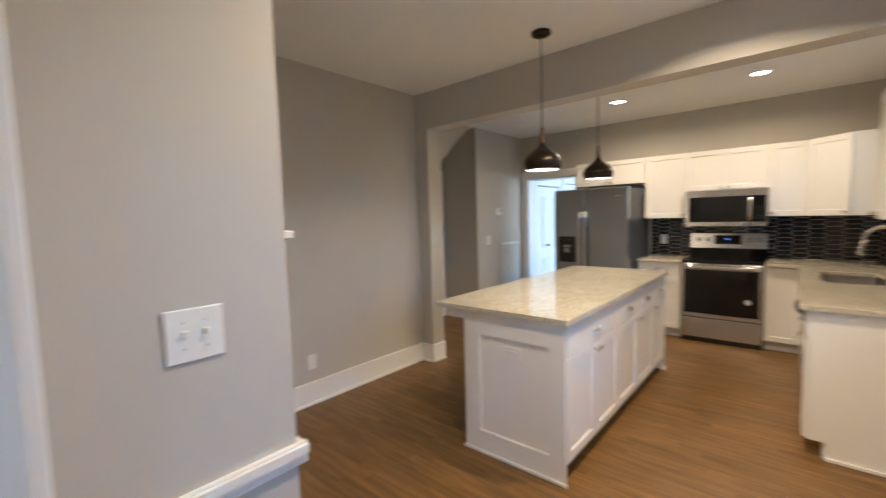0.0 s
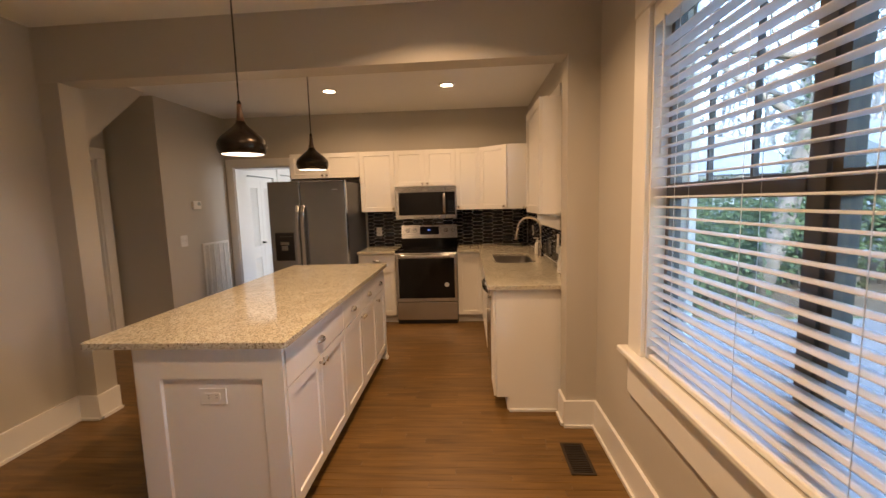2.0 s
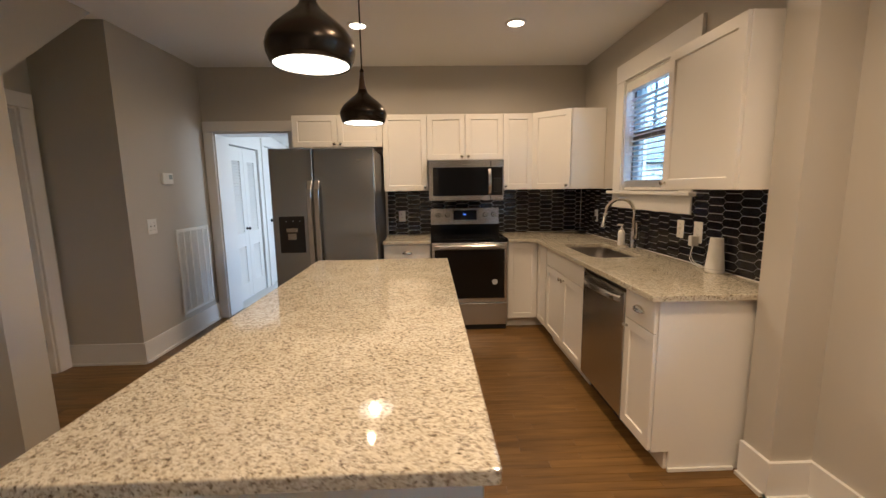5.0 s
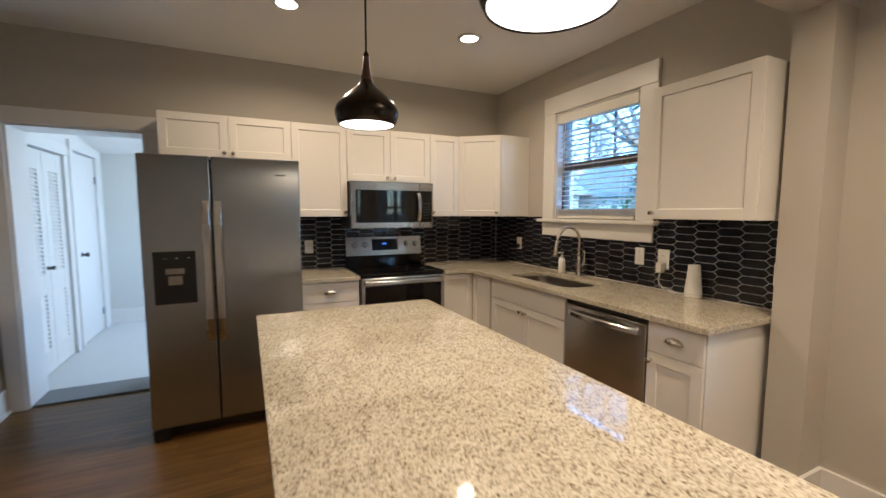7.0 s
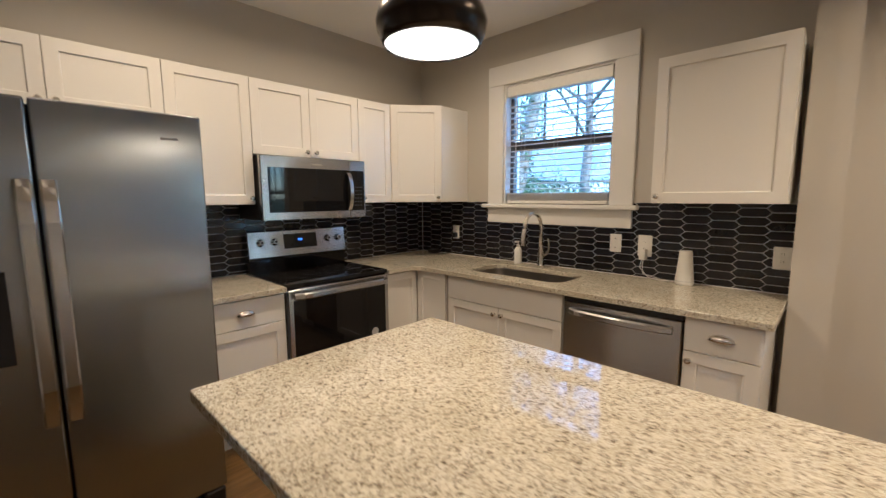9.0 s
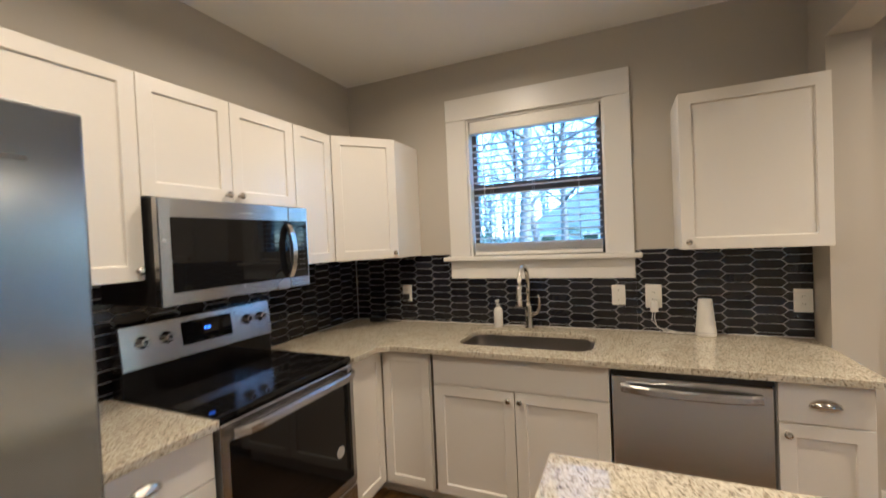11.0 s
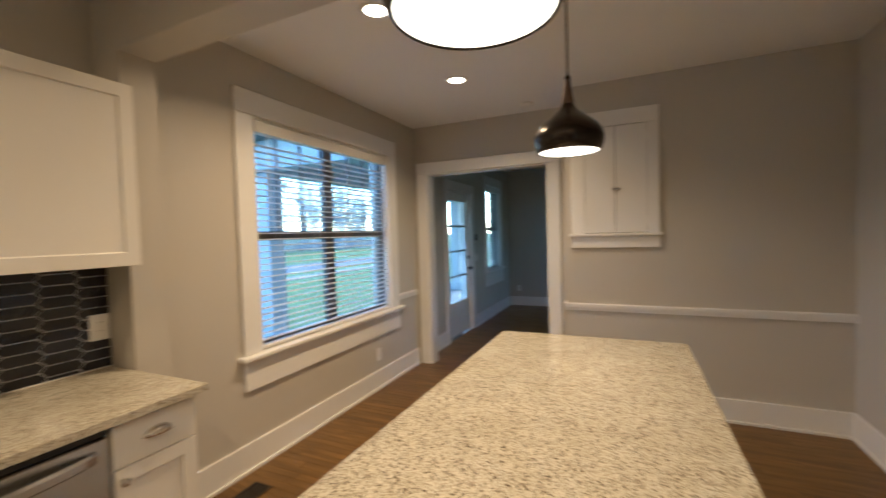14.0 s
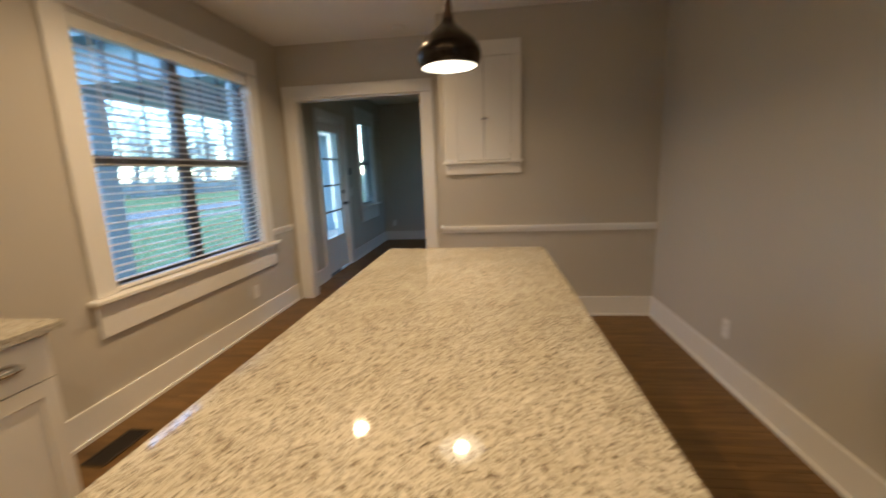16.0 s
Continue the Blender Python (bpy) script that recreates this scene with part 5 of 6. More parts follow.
part("window", FB(F_M, MX0 + 0.045, MX1 - 0.136, MZ0 + 0.05, MZ1 - 0.072, 0.0342, 0.037), BLACK_GLASS, md, "dark microwave window", 0.001)
part("keypad", FB(F_M, MX1 - 0.132, MX1 - 0.014, MZ0 + 0.05, MZ1 - 0.072, 0.0342, 0.037), BLACK_GLASS, mp_, "black keypad", 0.001)
KEY_PRINT = material("key_print", (0.12, 0.12, 0.125), 0.6)
for r in range(6):
    for k in range(3):
        part("key_mark", FB(F_M, MX1 - 0.098 + k * 0.024, MX1 - 0.084 + k * 0.024, MZ0 + 0.085 + r * 0.026, MZ0 + 0.089 + r * 0.026, 0.0371, 0.0374), KEY_PRINT, mp_)
bm = bmesh.new()
prof = [(MZ0 + 0.055 + 0.26 * k / 12, 0.010 + 0.035 * math.sin(math.pi * k / 12) ** 0.7) for k in range(13)]
xh = MX1 - 0.148
vs = [[bm.verts.new((xh + dx, MY - w + dy, z)) for dx, dy in ((-0.017, 0.006), (-0.014, -0.006), (0.014, -0.006), (0.017, 0.006))] for z, w in prof]
for p, q in zip(vs, vs[1:]):
    for i in range(4):
        bm.faces.new((p[i], p[(i + 1) % 4], q[(i + 1) % 4], q[i]))
bm.faces.new(vs[0]), bm.faces.new(vs[-1])
part("handle", bm, HANDLE, md, "curved steel handle")
part("badge", FB(F_M, -0.72, -0.65, MZ1 - 0.05, MZ1 - 0.04, 0.0342, 0.035), NICKEL, md, "plain badge")

# ---- dishwasher ----
dw = thing("dishwasher", (0.3, 5.09, 0), "stainless dishwasher with a bowed bar handle", "dishwasher")
part("tub", FB(F_B_E, 4.788, 5.396, 0.105, 0.862, -0.56, -0.02), BLACK, dw)
DWS = steel("dishwasher_steel", (0.52, 0.52, 0.515), 0.24, 1)
dd_ = part("door", FB(F_B_E, 4.792, 5.393, 0.115, 0.845, -0.019, 0.022), DWS, dw, "", 0.004)
part("control_strip", FB(F_B_E, 4.788, 5.396, 0.848, 0.880, -0.4, 0.012), BLACK, dw, "black control strip", 0.002)
part("toe_plate", FB(F_B_E, 4.792, 5.393, 0.002, 0.105, -0.5, -0.06), BLACK, dw)
bm = bmesh.new()
prof = [(4.83 + 0.525 * k / 14, 0.026 + 0.036 * math.sin(math.pi * k / 14) ** 0.6) for k in range(15)]
vs = [[bm.verts.new(F_B_E[0] + V((-w + dy, a_, 0.795 + dz))) for dy, dz in ((0.012, 0.017), (-0.003, 0.019), (-0.010, 0.010), (-0.010, -0.012), (-0.003, -0.019), (0.012, -0.017))] for a_, w in prof]
for p, q in zip(vs, vs[1:]):
    for i in range(6):
        bm.faces.new((p[i], p[(i + 1) % 6], q[(i + 1) % 6], q[i]))
bm.faces.new(vs[0]), bm.faces.new(vs[-1])
part("handle", bm, STEEL, dd_, "bowed stainless handle")

# ---- outside ----
GZ = -0.55
structure("ground", B(-900, 900, -900, 900, GZ - 0.2, GZ), GRASS, "mown spring lawn reaching to the distance", "ground")
structure("road", B(16, 21.5, -200, 200, GZ + 0.001, GZ + 0.02), ASPHALT, "grey asphalt street", "road")
structure("pavement", B(13.2, 14.4, -200, 200, GZ + 0.001, GZ + 0.04), CONCRETE, "pale concrete pavement along the street", "pavement")
structure("driveway", B(1.6, 16, 3.9, 8.4, GZ + 0.001, GZ + 0.03), CONCRETE, "worn grey concrete driveway", "driveway")
structure("planting_bed", B(2.5, 13, 8.6, 16, GZ + 0.001, GZ + 0.05), LITTER, "bed of brown leaf litter under the trees", "ground")
structure("house_outside_wall", B(EX + TH + 0.001, EX + TH + 0.01, -6, -2.81, GZ, 3.0), SIDING, "white lap siding of the house", "wall")

# front porch
ph = thing("front_porch", (1.9, -1.2, GZ), "front porch with white columns and a pale blue ceiling", "porch")
part("deck", B(EX + TH + 0.01, 3.0, -5.2, 1.75, GZ, -0.06), CONCRETE, ph, "grey porch floor")
part("ceiling", B(EX + TH + 0.01, 3.0, -5.2, 1.75, 2.66, 2.72), PORCH_BLUE, ph, "pale blue board ceiling")
bm = bmesh.new()
box(bm, 2.62, 2.92, -5.2, 1.75, 2.36, 2.659)
box(bm, EX + TH + 0.01, 2.62, 1.5, 1.75, 2.36, 2.659)
part("beam", bm, SIDING, ph, "white boxed porch beam")
for k in range(9):
    part("joist", B(EX + TH + 0.012, 2.62, -5.0 + k * 0.72, -4.94 + k * 0.72, 2.60, 2.659), SIDING, ph)
for x_ in (1.45, 2.05):
    part("batten", B(x_ - 0.03, x_ + 0.03, -5.2, 1.49, 2.565, 2.599), SIDING, ph)
part("roof", B(EX + TH + 0.01, 3.3, -5.5, 2.0, 2.721, 2.86), ROOF, ph)
for y in (1.5, -2.1, -5.0):
    c = part("column", B(2.64, 2.90, y - 0.13, y + 0.13, -0.06, 2.36), SIDING, ph, "square white porch column", 0.006)
    part("base", B(2.60, 2.94, y - 0.17, y + 0.17, -0.06, 0.14), SIDING, c, "", 0.006)
pl = thing("porch_light", (1.6, 0.2, 2.66), "small warm porch ceiling light", "ceiling light")
part("globe", lathe(bmesh.new(), (1.6, 0.2, 2.655), (0, 0, -1), [(0.10, 0), (0.13, 0.03), (0.12, 0.08), (0.05, 0.11)], 20), emitter("porch_globe", (1, 0.75, 0.4), 0.12), pl)


def tree(x, y, height, girth, seed, lean=0.0, ivy=False):
    """A bare spring tree: tapered trunk, forking limbs, fine twigs and sparse buds."""
    rnd = random.Random(seed)
    t = thing("tree", (x, y, GZ), "tall bare tree with forking grey limbs" + (" and ivy on its trunk" if ivy else ""), "tree", "yard trees")
    trunk, limbs, buds = bmesh.new(), bmesh.new(), bmesh.new()
    base = V((x, y, GZ - 0.05))
    pts, d = [base], V((lean, rnd.uniform(-0.08, 0.08), 1)).normalized()
    for i in range(7):
        d = (d + V((rnd.uniform(-0.1, 0.1), rnd.uniform(-0.1, 0.1), 0.12))).normalized()
        pts.append(pts[-1] + d * height * 0.1)
    tube(trunk, pts, girth, 10, girth * 0.45)

    def grow(p, d, length, r, depth):
        mid = p + d * length * 0.5 + V((rnd.uniform(-1, 1), rnd.uniform(-1, 1), rnd.uniform(-0.3, 1))) * length * 0.06
        end = p + d * length
        tube(limbs, [p, mid, end], r, 5 if depth < 2 else 3, r * 0.5)
        if depth >= 4:
            for _ in range(2):
                c = end + V((rnd.gauss(0, 0.15), rnd.gauss(0, 0.15), rnd.gauss(0, 0.15)))
                q = [c + V((rnd.uniform(-1, 1), rnd.uniform(-1, 1), rnd.uniform(-1, 1))) * 0.06 for _ in range(3)]
                buds.faces.new([buds.verts.new(v) for v in q])
            return
        for _ in range(rnd.choice((2, 3, 3))):
            nd = (d + V((rnd.uniform(-0.8, 0.8), rnd.uniform(-0.8, 0.8), rnd.uniform(-0.15, 0.6)))).normalized()
            grow(mid.lerp(end, rnd.uniform(0.2, 1)), nd, length * rnd.uniform(0.55, 0.8), r * 0.52, depth + 1)

    for i in range(3, 8):
        for _ in range(2):
            a_ = rnd.uniform(0, 6.28)
            grow(pts[i], V((math.cos(a_), math.sin(a_), rnd.uniform(0.3, 1.1))).normalized(), height * rnd.uniform(0.14, 0.24), girth * 0.4, 1)
    tr = part("trunk", trunk, BARK, t)
    part("crown", limbs, BARK, t, "forking bare limbs and twigs")
    part("buds", buds, LEAF, t, "sparse pale green buds")
    if ivy:
        iv = bmesh.new()
        for _ in range(2200):
            k = rnd.uniform(0, 5)
            c = pts[int(k)].lerp(pts[int(k) + 1], k % 1)
            a_ = rnd.uniform(0, 6.28)
            c = c + V((math.cos(a_), math.sin(a_), 0)) * (girth * 0.9 + rnd.uniform(0, 0.12))
            q = [c + V((rnd.uniform(-1, 1), rnd.uniform(-1, 1), rnd.uniform(-1, 1))) * 0.05 for _ in range(3)]
            iv.faces.new([iv.verts.new(v) for v in q])
        part("ivy", iv, LEAF, tr, "dark green ivy leaves")


tree(5.2, 9.6, 11, 0.20, 3, 0.25, True)
tree(7.8, 10.6, 12, 0.16, 7, -0.1, True)
tree(9.5, 7.9, 12, 0.18, 12)
tree(11.5, 10.5, 13, 0.2, 5)
tree(12.3, 3.2, 12, 0.24, 21, 0.1)
tree(11.2, -3.6, 12, 0.26, 33)
tree(23.5, -9, 13, 0.25, 45)
tree(24, 10, 13, 0.25, 52)
tree(13.5, 7.2, 11, 0.15, 61)
tree(20.5 + 2.2, 6.0, 12, 0.2, 68)
tree(15.2, 9.0, 12, 0.16, 73)


def treeline(x0, x1, y0, y1, n, seed):
    """A far belt of bare woods, haze put into its colour: many slim trunks, limbs and twigs."""
    rnd = random.Random(seed)
    vs, fs = [], []

    def stick(p, q, w):
        side = V((q - p).cross(V((rnd.uniform(-1, 1), rnd.uniform(-1, 1), 0.3)))).normalized()
        up = side.cross((q - p).normalized())
        k = len(vs)
        for a_ in range(3):
            d_ = side * math.cos(a_ * 2.094) + up * math.sin(a_ * 2.094)
            vs.append(p + d_ * w)
            vs.append(q + d_ * w * 0.4)
        for a_ in range(3):
            b_ = (a_ + 1) % 3
            fs.append((k + 2 * a_, k + 2 * b_, k + 2 * b_ + 1, k + 2 * a_ + 1))

    for _ in range(n):
        base = V((rnd.uniform(x0, x1), rnd.uniform(y0, y1), GZ))
        h = rnd.uniform(7, 15)
        top = base + V((rnd.gauss(0, 0.6), rnd.gauss(0, 0.6), h))
        stick(base, top, rnd.uniform(0.10, 0.22))
        for _ in range(16):
            p = base.lerp(top, rnd.uniform(0.25, 0.95))
            q = p + V((rnd.gauss(0, 1.5), rnd.gauss(0, 1.5), rnd.uniform(0.5, 3.0)))
            stick(p, q, 0.06)
            for _ in range(4):
                c = p.lerp(q, rnd.uniform(0.3, 1))
                stick(c, c + V((rnd.gauss(0, 0.9), rnd.gauss(0, 0.9), rnd.uniform(0, 1.4))), 0.03)
        for _ in range(14):
            c = base + V((rnd.gauss(0, 1.2), rnd.gauss(0, 1.2), 0))
            stick(c, c + V((rnd.gauss(0, 0.7), rnd.gauss(0, 0.7), rnd.uniform(0.8, 2.8))), 0.07)
    me = bpy.data.meshes.new("woods")
    me.from_pydata(vs, [], fs)
    me.materials.append(HAZY_BARK)
    tagged(new("woods", me), "far belt of bare woods, pale with painted haze", "trees", "", "stuff")


# belts added beyond the yard to break up the bright sky
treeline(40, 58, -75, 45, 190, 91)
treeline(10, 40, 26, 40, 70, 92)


def hedge(x0, x1, y0, y1, h, n, seed):
    """A loose evergreen thicket of many small leaves on stems."""
    rnd = random.Random(seed)
    t = thing("evergreen_shrub", ((x0 + x1) / 2, (y0 + y1) / 2, GZ), "loose thicket of green evergreen shrubs", "shrub", "shrubs")
    stems, leaves = bmesh.new(), bmesh.new()
    clumps = [V((rnd.uniform(x0, x1), rnd.uniform(y0, y1), GZ + rnd.uniform(0.25, 1) * h)) for _ in range(26)]
    for c in clumps:
        tube(stems, [(c.x + rnd.uniform(-0.2, 0.2), c.y + rnd.uniform(-0.2, 0.2), GZ), c], 0.03, 4, 0.01)
    for _ in range(n):
        c = rnd.choice(clumps)
        p = c + V((rnd.gauss(0, 0.4), rnd.gauss(0, 0.4), rnd.gauss(0, 0.3)))
        if p.z < GZ + 0.05:
            continue
        u_ = V((rnd.uniform(-1, 1), rnd.uniform(-1, 1), rnd.uniform(-1, 1))).normalized() * 0.055
        w_ = u_.orthogonal() * 0.5
        leaves.faces.new([leaves.verts.new(v) for v in (p - u_, p + w_, p + u_, p - w_)])
    part("stems", stems, BARK, t)
    tagged(part("leaves", leaves, LEAF, t), kind="stuff")


hedge(9.5, 12.5, 8.8, 12.0, 2.3, 8000, 1)
hedge(6.6, 9.0, 12.0, 15.5, 2.0, 7000, 2)
hedge(4.2, 9.2, 10.6, 12.6, 2.2, 11000, 9)
hedge(3.4, 4.4, 9.0, 10.5, 0.7, 2000, 4)
hedge(22.5, 24.5, -3.0, 3.0, 1.3, 4500, 6)
hedge(23.5, 26.5, 4.0, 11.0, 2.6, 8000, 8)


def far_house(x, y, w, dpt, h, label, roof_along_y, mat):
    t = thing("house", (x, y, GZ), label, "house", "neighbouring houses")
    wl = part("wall", B(x, x + w, y, y + dpt, GZ, GZ + h), mat, t)
    bm = bmesh.new()
    o = 0.4
    if roof_along_y:
        pts = [(x - o, y - o, GZ + h), (x + w + o, y - o, GZ + h), (x + w / 2, y - o, GZ + h + w * 0.32)]
        a = [bm.verts.new(p) for p in pts]
        b = [bm.verts.new((p[0], y + dpt + o, p[2])) for p in pts]
    else:
        pts = [(x - o, y - o, GZ + h), (x - o, y + dpt + o, GZ + h), (x - o, y + dpt / 2, GZ + h + dpt * 0.32)]
        a = [bm.verts.new(p) for p in pts]
        b = [bm.verts.new((x + w + o, p[1], p[2])) for p in pts]
    bm.faces.new(a), bm.faces.new(b)
    for i in range(3):
        bm.faces.new((a[i], a[(i + 1) % 3], b[(i + 1) % 3], b[i]))
    part("roof", bm, ROOF, t, "grey shingle roof")
    n = max(1, int(dpt / 2.6))
    for i in range(n):
        c = y + dpt * (i + 0.5) / n
        fr_ = bmesh.new()
        for a_, b_, c_, d_ in ((-0.55, -0.47, 0.9, 2.2), (0.47, 0.55, 0.9, 2.2), (-0.47, 0.47, 0.9, 0.98), (-0.47, 0.47, 2.12, 2.2), (-0.47, 0.47, 1.51, 1.57)):
            box(fr_, x - 0.06, x, c + a_, c + b_, GZ + c_, GZ + d_)
        wn_ = part("window", fr_, TRIM, t, "white framed window")
        part("pane", B(x - 0.03, x - 0.001, c - 0.47, c + 0.47, GZ + 0.98, GZ + 2.12), BLACK_GLASS, wn_)


far_house(6.2, 16.5, 4.5, 5.0, 2.7, "pale garage with a shingle roof behind the trees", False, SIDING)
far_house(29.5, 3.0, 9, 9, 2.6, "white one-storey house across the street", False, SIDING)
far_house(26.5, -14, 9, 10, 3.2, "pale house across the street", True, PALE_PAINT)
far_house(27, 18, 9, 10, 3.2, "pale house further up the street", True, SIDING)
far_house(11.5, 13.0, 5, 5, 2.6, "low white neighbouring shed", False, SIDING)


def car(x, y, label, mat):
    """A parked saloon along the kerb."""
    t = thing("parked_car", (x, y, GZ), label, "car", "parked cars")
    bm = bmesh.new()
    side = [(-2.1, 0.35), (-2.15, 0.75), (-1.45, 0.9), (-0.85, 1.4), (0.75, 1.42), (1.35, 0.95), (2.05, 0.85), (2.15, 0.4)]
    a = [bm.verts.new((x - 0.85, y + p, GZ + q)) for p, q in side]
    b = [bm.verts.new((x + 0.85, y + p, GZ + q)) for p, q in side]
    bm.faces.new(a), bm.faces.new(b)
    for i in range(8):
        bm.faces.new((a[i], a[(i + 1) % 8], b[(i + 1) % 8], b[i]))
    bd = part("body", bm, mat, t, "", 0.06, 2)
    g = bmesh.new()
    for s in (-0.862, 0.862):
        q = [g.verts.new((x + s, y + p, GZ + z)) for p, z in ((-1.2, 0.95), (-0.8, 1.32), (0.68, 1.33), (1.1, 0.97))]
        g.faces.new(q)
    part("side_window", g, BLACK_GLASS, bd)
    for p in (-1.35, 1.35):
        for s in (-0.8, 0.8):
            w_ = part("wheel", lathe(bmesh.new(), (x + s - 0.1, y + p, GZ + 0.34), (1, 0, 0), [(0.2, 0), (0.32, 0.0), (0.32, 0.2), (0.2, 0.2)], 20), RUBBER, t)


car(17.0, -4.5, "silver car parked along the street", CAR_PAINT)
car(17.0, 2.6, "white car parked along the street", SIDING)
bn = thing("porch_planter", (2.2, -1.6, -0.06), "grey round planter on the porch", "planter")
part("pot", lathe(bmesh.new(), (2.2, -1.6, -0.06), (0, 0, 1), [(0.16, 0), (0.24, 0.36), (0.25, 0.4), (0.21, 0.4), (0.2, 0.3)], 24), CONCRETE, bn)

# ---- tiles of the backsplash ----
TP, TR, TL, TPT, GAP = 0.134, 0.048, 0.134, 0.024, 0.0042


def clip(poly, a0, a1, b0, b1):
    for ax, lim, sign in ((0, a0, 1), (0, a1, -1), (1, b0, 1), (1, b1, -1)):
        out = []
        for i in range(len(poly)):
            p, q = poly[i], poly[(i + 1) % len(poly)]
            dp_, dq = (p[ax] - lim) * sign, (q[ax] - lim) * sign
            if dp_ >= 0:
                out.append(p)
            if dp_ * dq < 0:
                k = dp_ / (dp_ - dq)
                out.append((p[0] + (q[0] - p[0]) * k, p[1] + (q[1] - p[1]) * k))
        poly = out
        if len(poly) < 3:
            return []
    return poly


def tile_mesh(poly, F):
    """A tile: a thin prism with a soft raised edge."""
    o, u, n = F
    cx_ = sum(p[0] for p in poly) / len(poly)
    cz_ = sum(p[1] for p in poly) / len(poly)
    rings = []
    for w, s in ((0.0, 1.0), (0.0032, 1.0), (0.0042, 0.965)):
        rings.append([tuple(u * (cx_ + (a_ - cx_) * s) + n * w + V((0, 0, cz_ + (z_ - cz_) * s))) for a_, z_ in poly])
    k = len(poly)
    vs = [v for r in rings for v in r]
    fs = [tuple(range(2 * k, 3 * k))]
    for j in (0, 1):
        for i in range(k):
            fs.append((j * k + i, j * k + (i + 1) % k, (j + 1) * k + (i + 1) % k, (j + 1) * k + i))
    me = bpy.data.meshes.new("tile")
    me.from_pydata(vs, [], fs)
    bm = bmesh.new()
    bm.from_mesh(me)
    bmesh.ops.recalc_face_normals(bm, faces=bm.faces[:])
    if sum(f.normal.dot(n) * f.calc_area() for f in bm.faces) < 0:
        bmesh.ops.reverse_faces(bm, faces=bm.faces[:])
    bm.to_mesh(me)
    bm.free()
    me.materials.append(TILE)
    return me


def backsplash(name, F, zones, u_start, u_end, label):
    bm = bmesh.new()
    for z in zones:
        fbox(bm, F, *z, 0.0005, 0.0085)
    back = structure(name, bm, GROUT, label, "backsplash")
    hl, hh = TL / 2 + TPT / 2 - GAP / 2, TR / 2 - GAP / 2
    full = [(-hl, 0), (-hl + TPT, -hh), (hl - TPT, -hh), (hl, 0), (hl - TPT, hh), (-hl + TPT, hh)]
    shared = tile_mesh(full, F)
    FT = (F[0] + F[2] * 0.0085, F[1], F[2])
    cols = int((u_end - u_start) / TP) + 3
    for c in range(-1, cols):
        u = u_start + c * TP
        for r in range(-1, 16):
            z = 0.935 + r * TR + (TR / 2 if c % 2 else 0)
            poly = [(u + a_, z + b_) for a_, b_ in full]
            for zn in zones:
                cl = clip(poly, *zn)
                if not cl:
                    continue
                whole = len(cl) == 6 and max(abs(p[0] - q[0]) + abs(p[1] - q[1]) for p, q in zip(sorted(cl), sorted(poly))) < 1e-6
                if whole:
                    ob = new("tile", shared)
                    ob.location = FT[0] + FT[1] * u + V((0, 0, z))
                else:
                    if max(p[0] for p in cl) - min(p[0] for p in cl) < 0.004 or max(p[1] for p in cl) - min(p[1] for p in cl) < 0.003:
                        continue
                    mu, mz = sum(p[0] for p in cl) / len(cl), sum(p[1] for p in cl) / len(cl)
                    ob = new("tile", tile_mesh([(p[0] - mu, p[1] - mz) for p in cl], F))
                    ob.location = FT[0] + FT[1] * mu + V((0, 0, mz))
                ob.parent = back


backsplash("backsplash_east", F_EAST, [(4.452, 5.262, 0.917, 1.391), (5.263, 6.427, 0.917, 1.224), (6.428, NY - 0.014, 0.917, 1.391)], 4.50, NY, "black glazed picket tiles with pale grout over the sink")
backsplash("backsplash_north", F_NORTH, [(-1.518, EX - 0.014, 0.917, 1.391)], -1.50, EX, "black glazed picket tiles with pale grout behind the range")

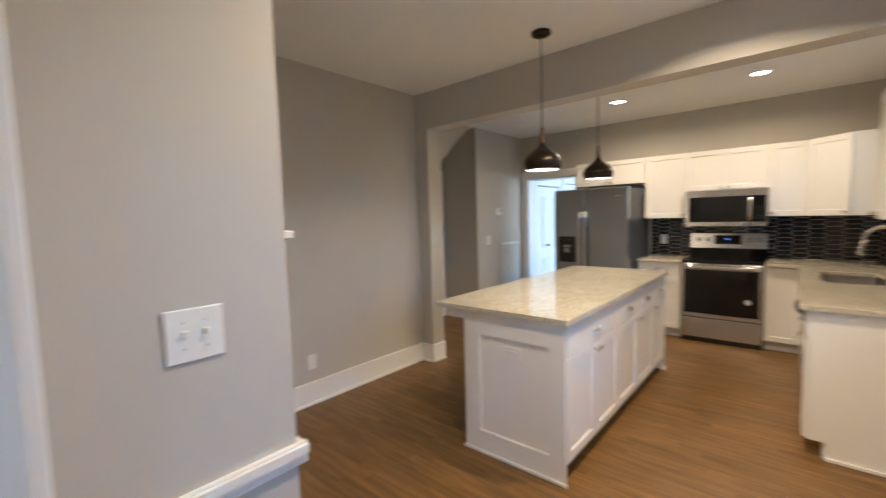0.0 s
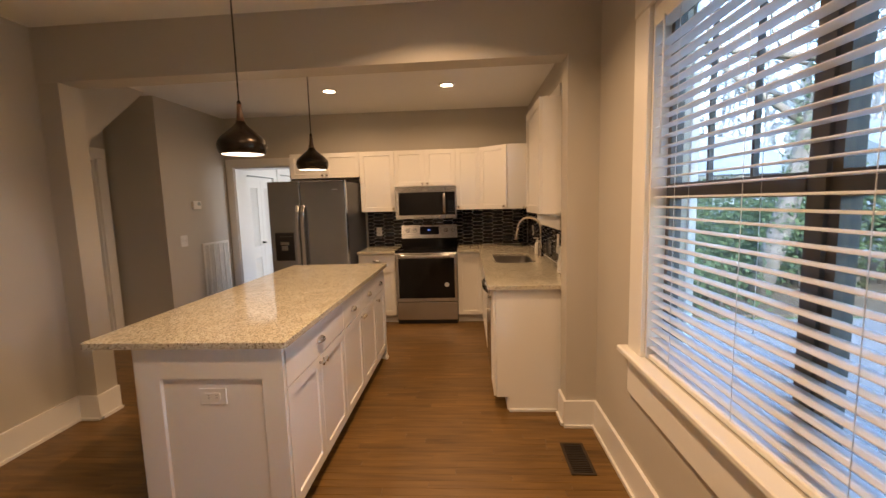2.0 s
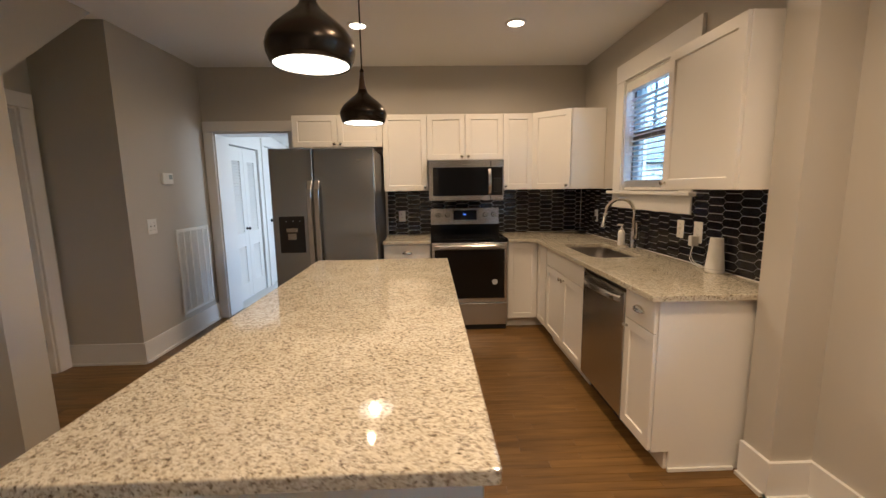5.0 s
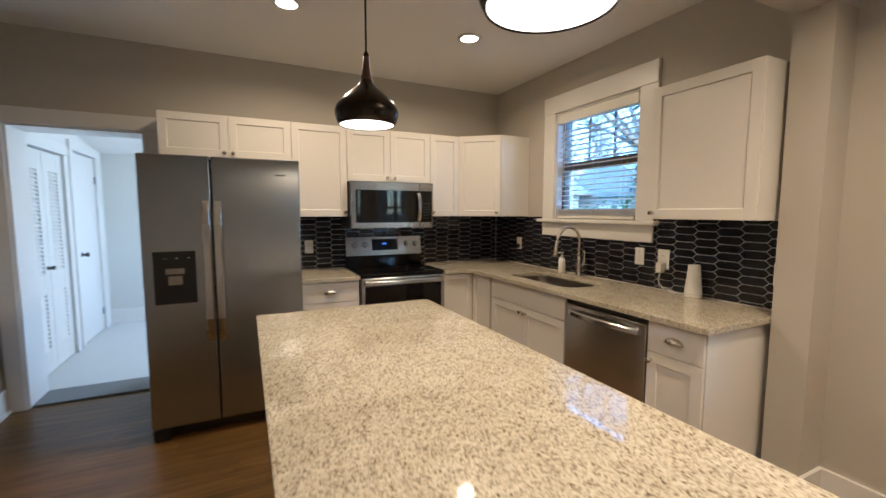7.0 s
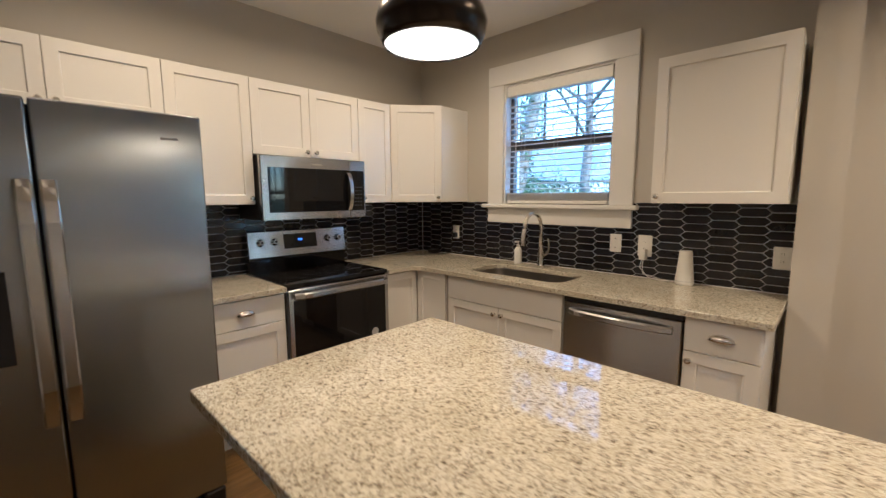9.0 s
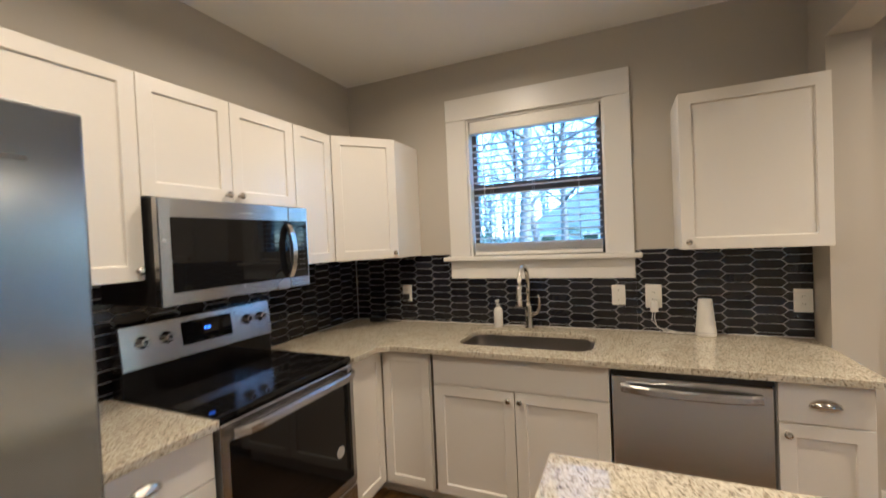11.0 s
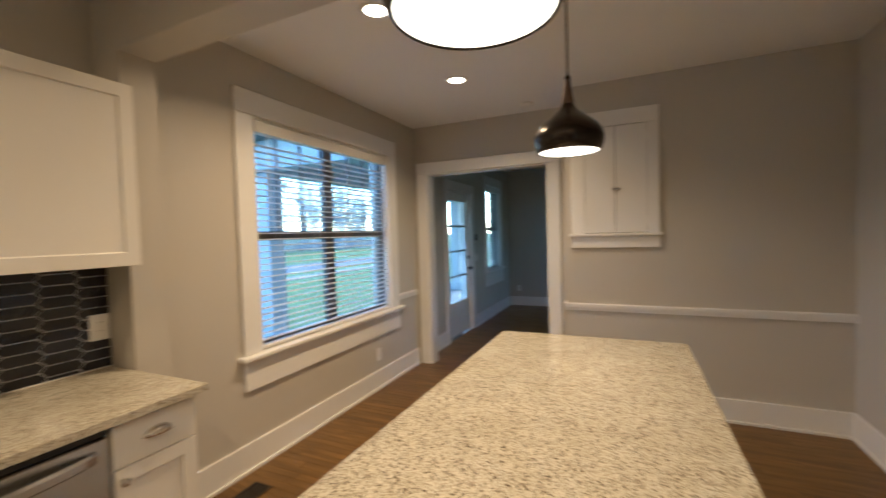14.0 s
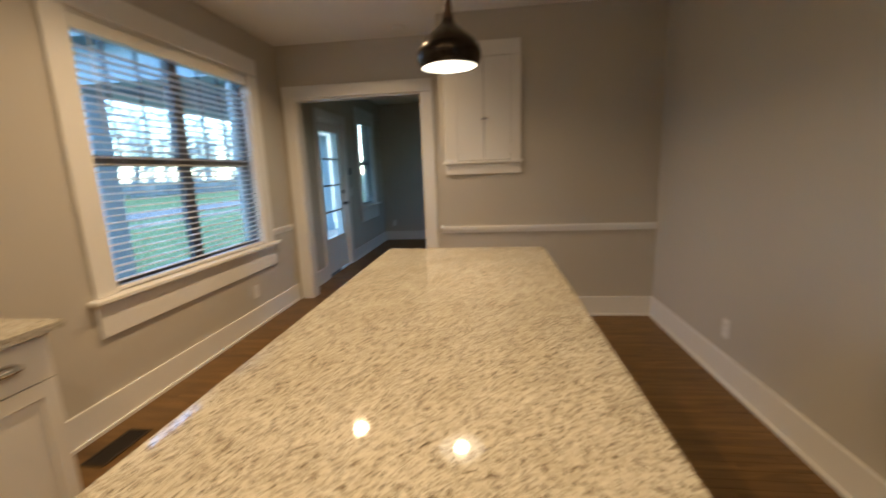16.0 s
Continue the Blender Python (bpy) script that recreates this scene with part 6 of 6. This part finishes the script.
part("corner_joint", B(EX - 0.0175, EX - 0.0125, NY - 0.0175, NY - 0.0125, 0.917, 1.391), GROUT, bpy.data.objects["backsplash_east"], "pale caulked corner joint")
for y0_, y1_ in ((4.452, NY - 0.018),):
    part("bottom_joint", B(EX - 0.016, EX - 0.0128, y0_, y1_, 0.9155, 0.920), GROUT, bpy.data.objects["backsplash_east"])
part("bottom_joint", B(0.03, EX - 0.018, NY - 0.016, NY - 0.0128, 0.9155, 0.920), GROUT, bpy.data.objects["backsplash_north"])

# ---- floor of oak strips ----
fl = structure("floor", B(-4.2, EX, -2.65, NY + 0.005, -0.06, -0.004), material("floor_gap", (0.02, 0.012, 0.007), 0.8), "dark stained narrow oak strip floor", "floor")
rnd = random.Random(11)
SW = 0.0575
shared = {}
jv, jf = [], []
row = 0
y = -2.65
while y < NY - 0.01:
    x = -4.2 - rnd.uniform(0, 0.8)
    while x < EX:
        L = rnd.choice((0.55, 0.75, 0.95, 1.15))
        x0_, x1_ = max(x, -4.2), min(x + L, EX)
        y1_ = min(y + SW, NY + 0.004)
        if x1_ - x0_ > 0.02:
            near = x0_ == x and x1_ == x + L and -1.3 < x + L / 2 < 0.4 and 1.6 < y < 6.7 and y1_ == y + SW
            if near:
                if L not in shared:
                    q = B(0.0006, L - 0.0006, 0.0006, SW - 0.0006, -0.0035, 0.0)
                    bmesh.ops.bevel(q, geom=[e for e in q.edges if all(v.co.z > -0.001 for v in e.verts)], offset=0.0008, segments=1, affect="EDGES")
                    bmesh.ops.recalc_face_normals(q, faces=q.faces[:])
                    shared[L] = bpy.data.meshes.new("plank")
                    q.to_mesh(shared[L])
                    q.free()
                    shared[L].materials.append(OAK)
                ob = new("plank", shared[L])
                ob.location = (x, y, 0)
                ob.parent = fl
            else:
                k = len(jv)
                a0, a1, b0, b1 = x0_ + 0.0006, x1_ - 0.0006, y + 0.0006, y1_ - 0.0006
                jv += [(a0, b0, -0.0035), (a1, b0, -0.0035), (a1, b1, -0.0035), (a0, b1, -0.0035), (a0, b0, 0), (a1, b0, 0), (a1, b1, 0), (a0, b1, 0)]
                jf += [(k + 4, k + 5, k + 6, k + 7), (k, k + 1, k + 5, k + 4), (k + 1, k + 2, k + 6, k + 5), (k + 2, k + 3, k + 7, k + 6), (k + 3, k, k + 4, k + 7)]
        x += L
    y += SW
me = bpy.data.meshes.new("planks")
me.from_pydata(jv, [], jf)
me.materials.append(OAK)
ob = new("planks", me)
ob.parent = fl
tagged(ob, kind="stuff")
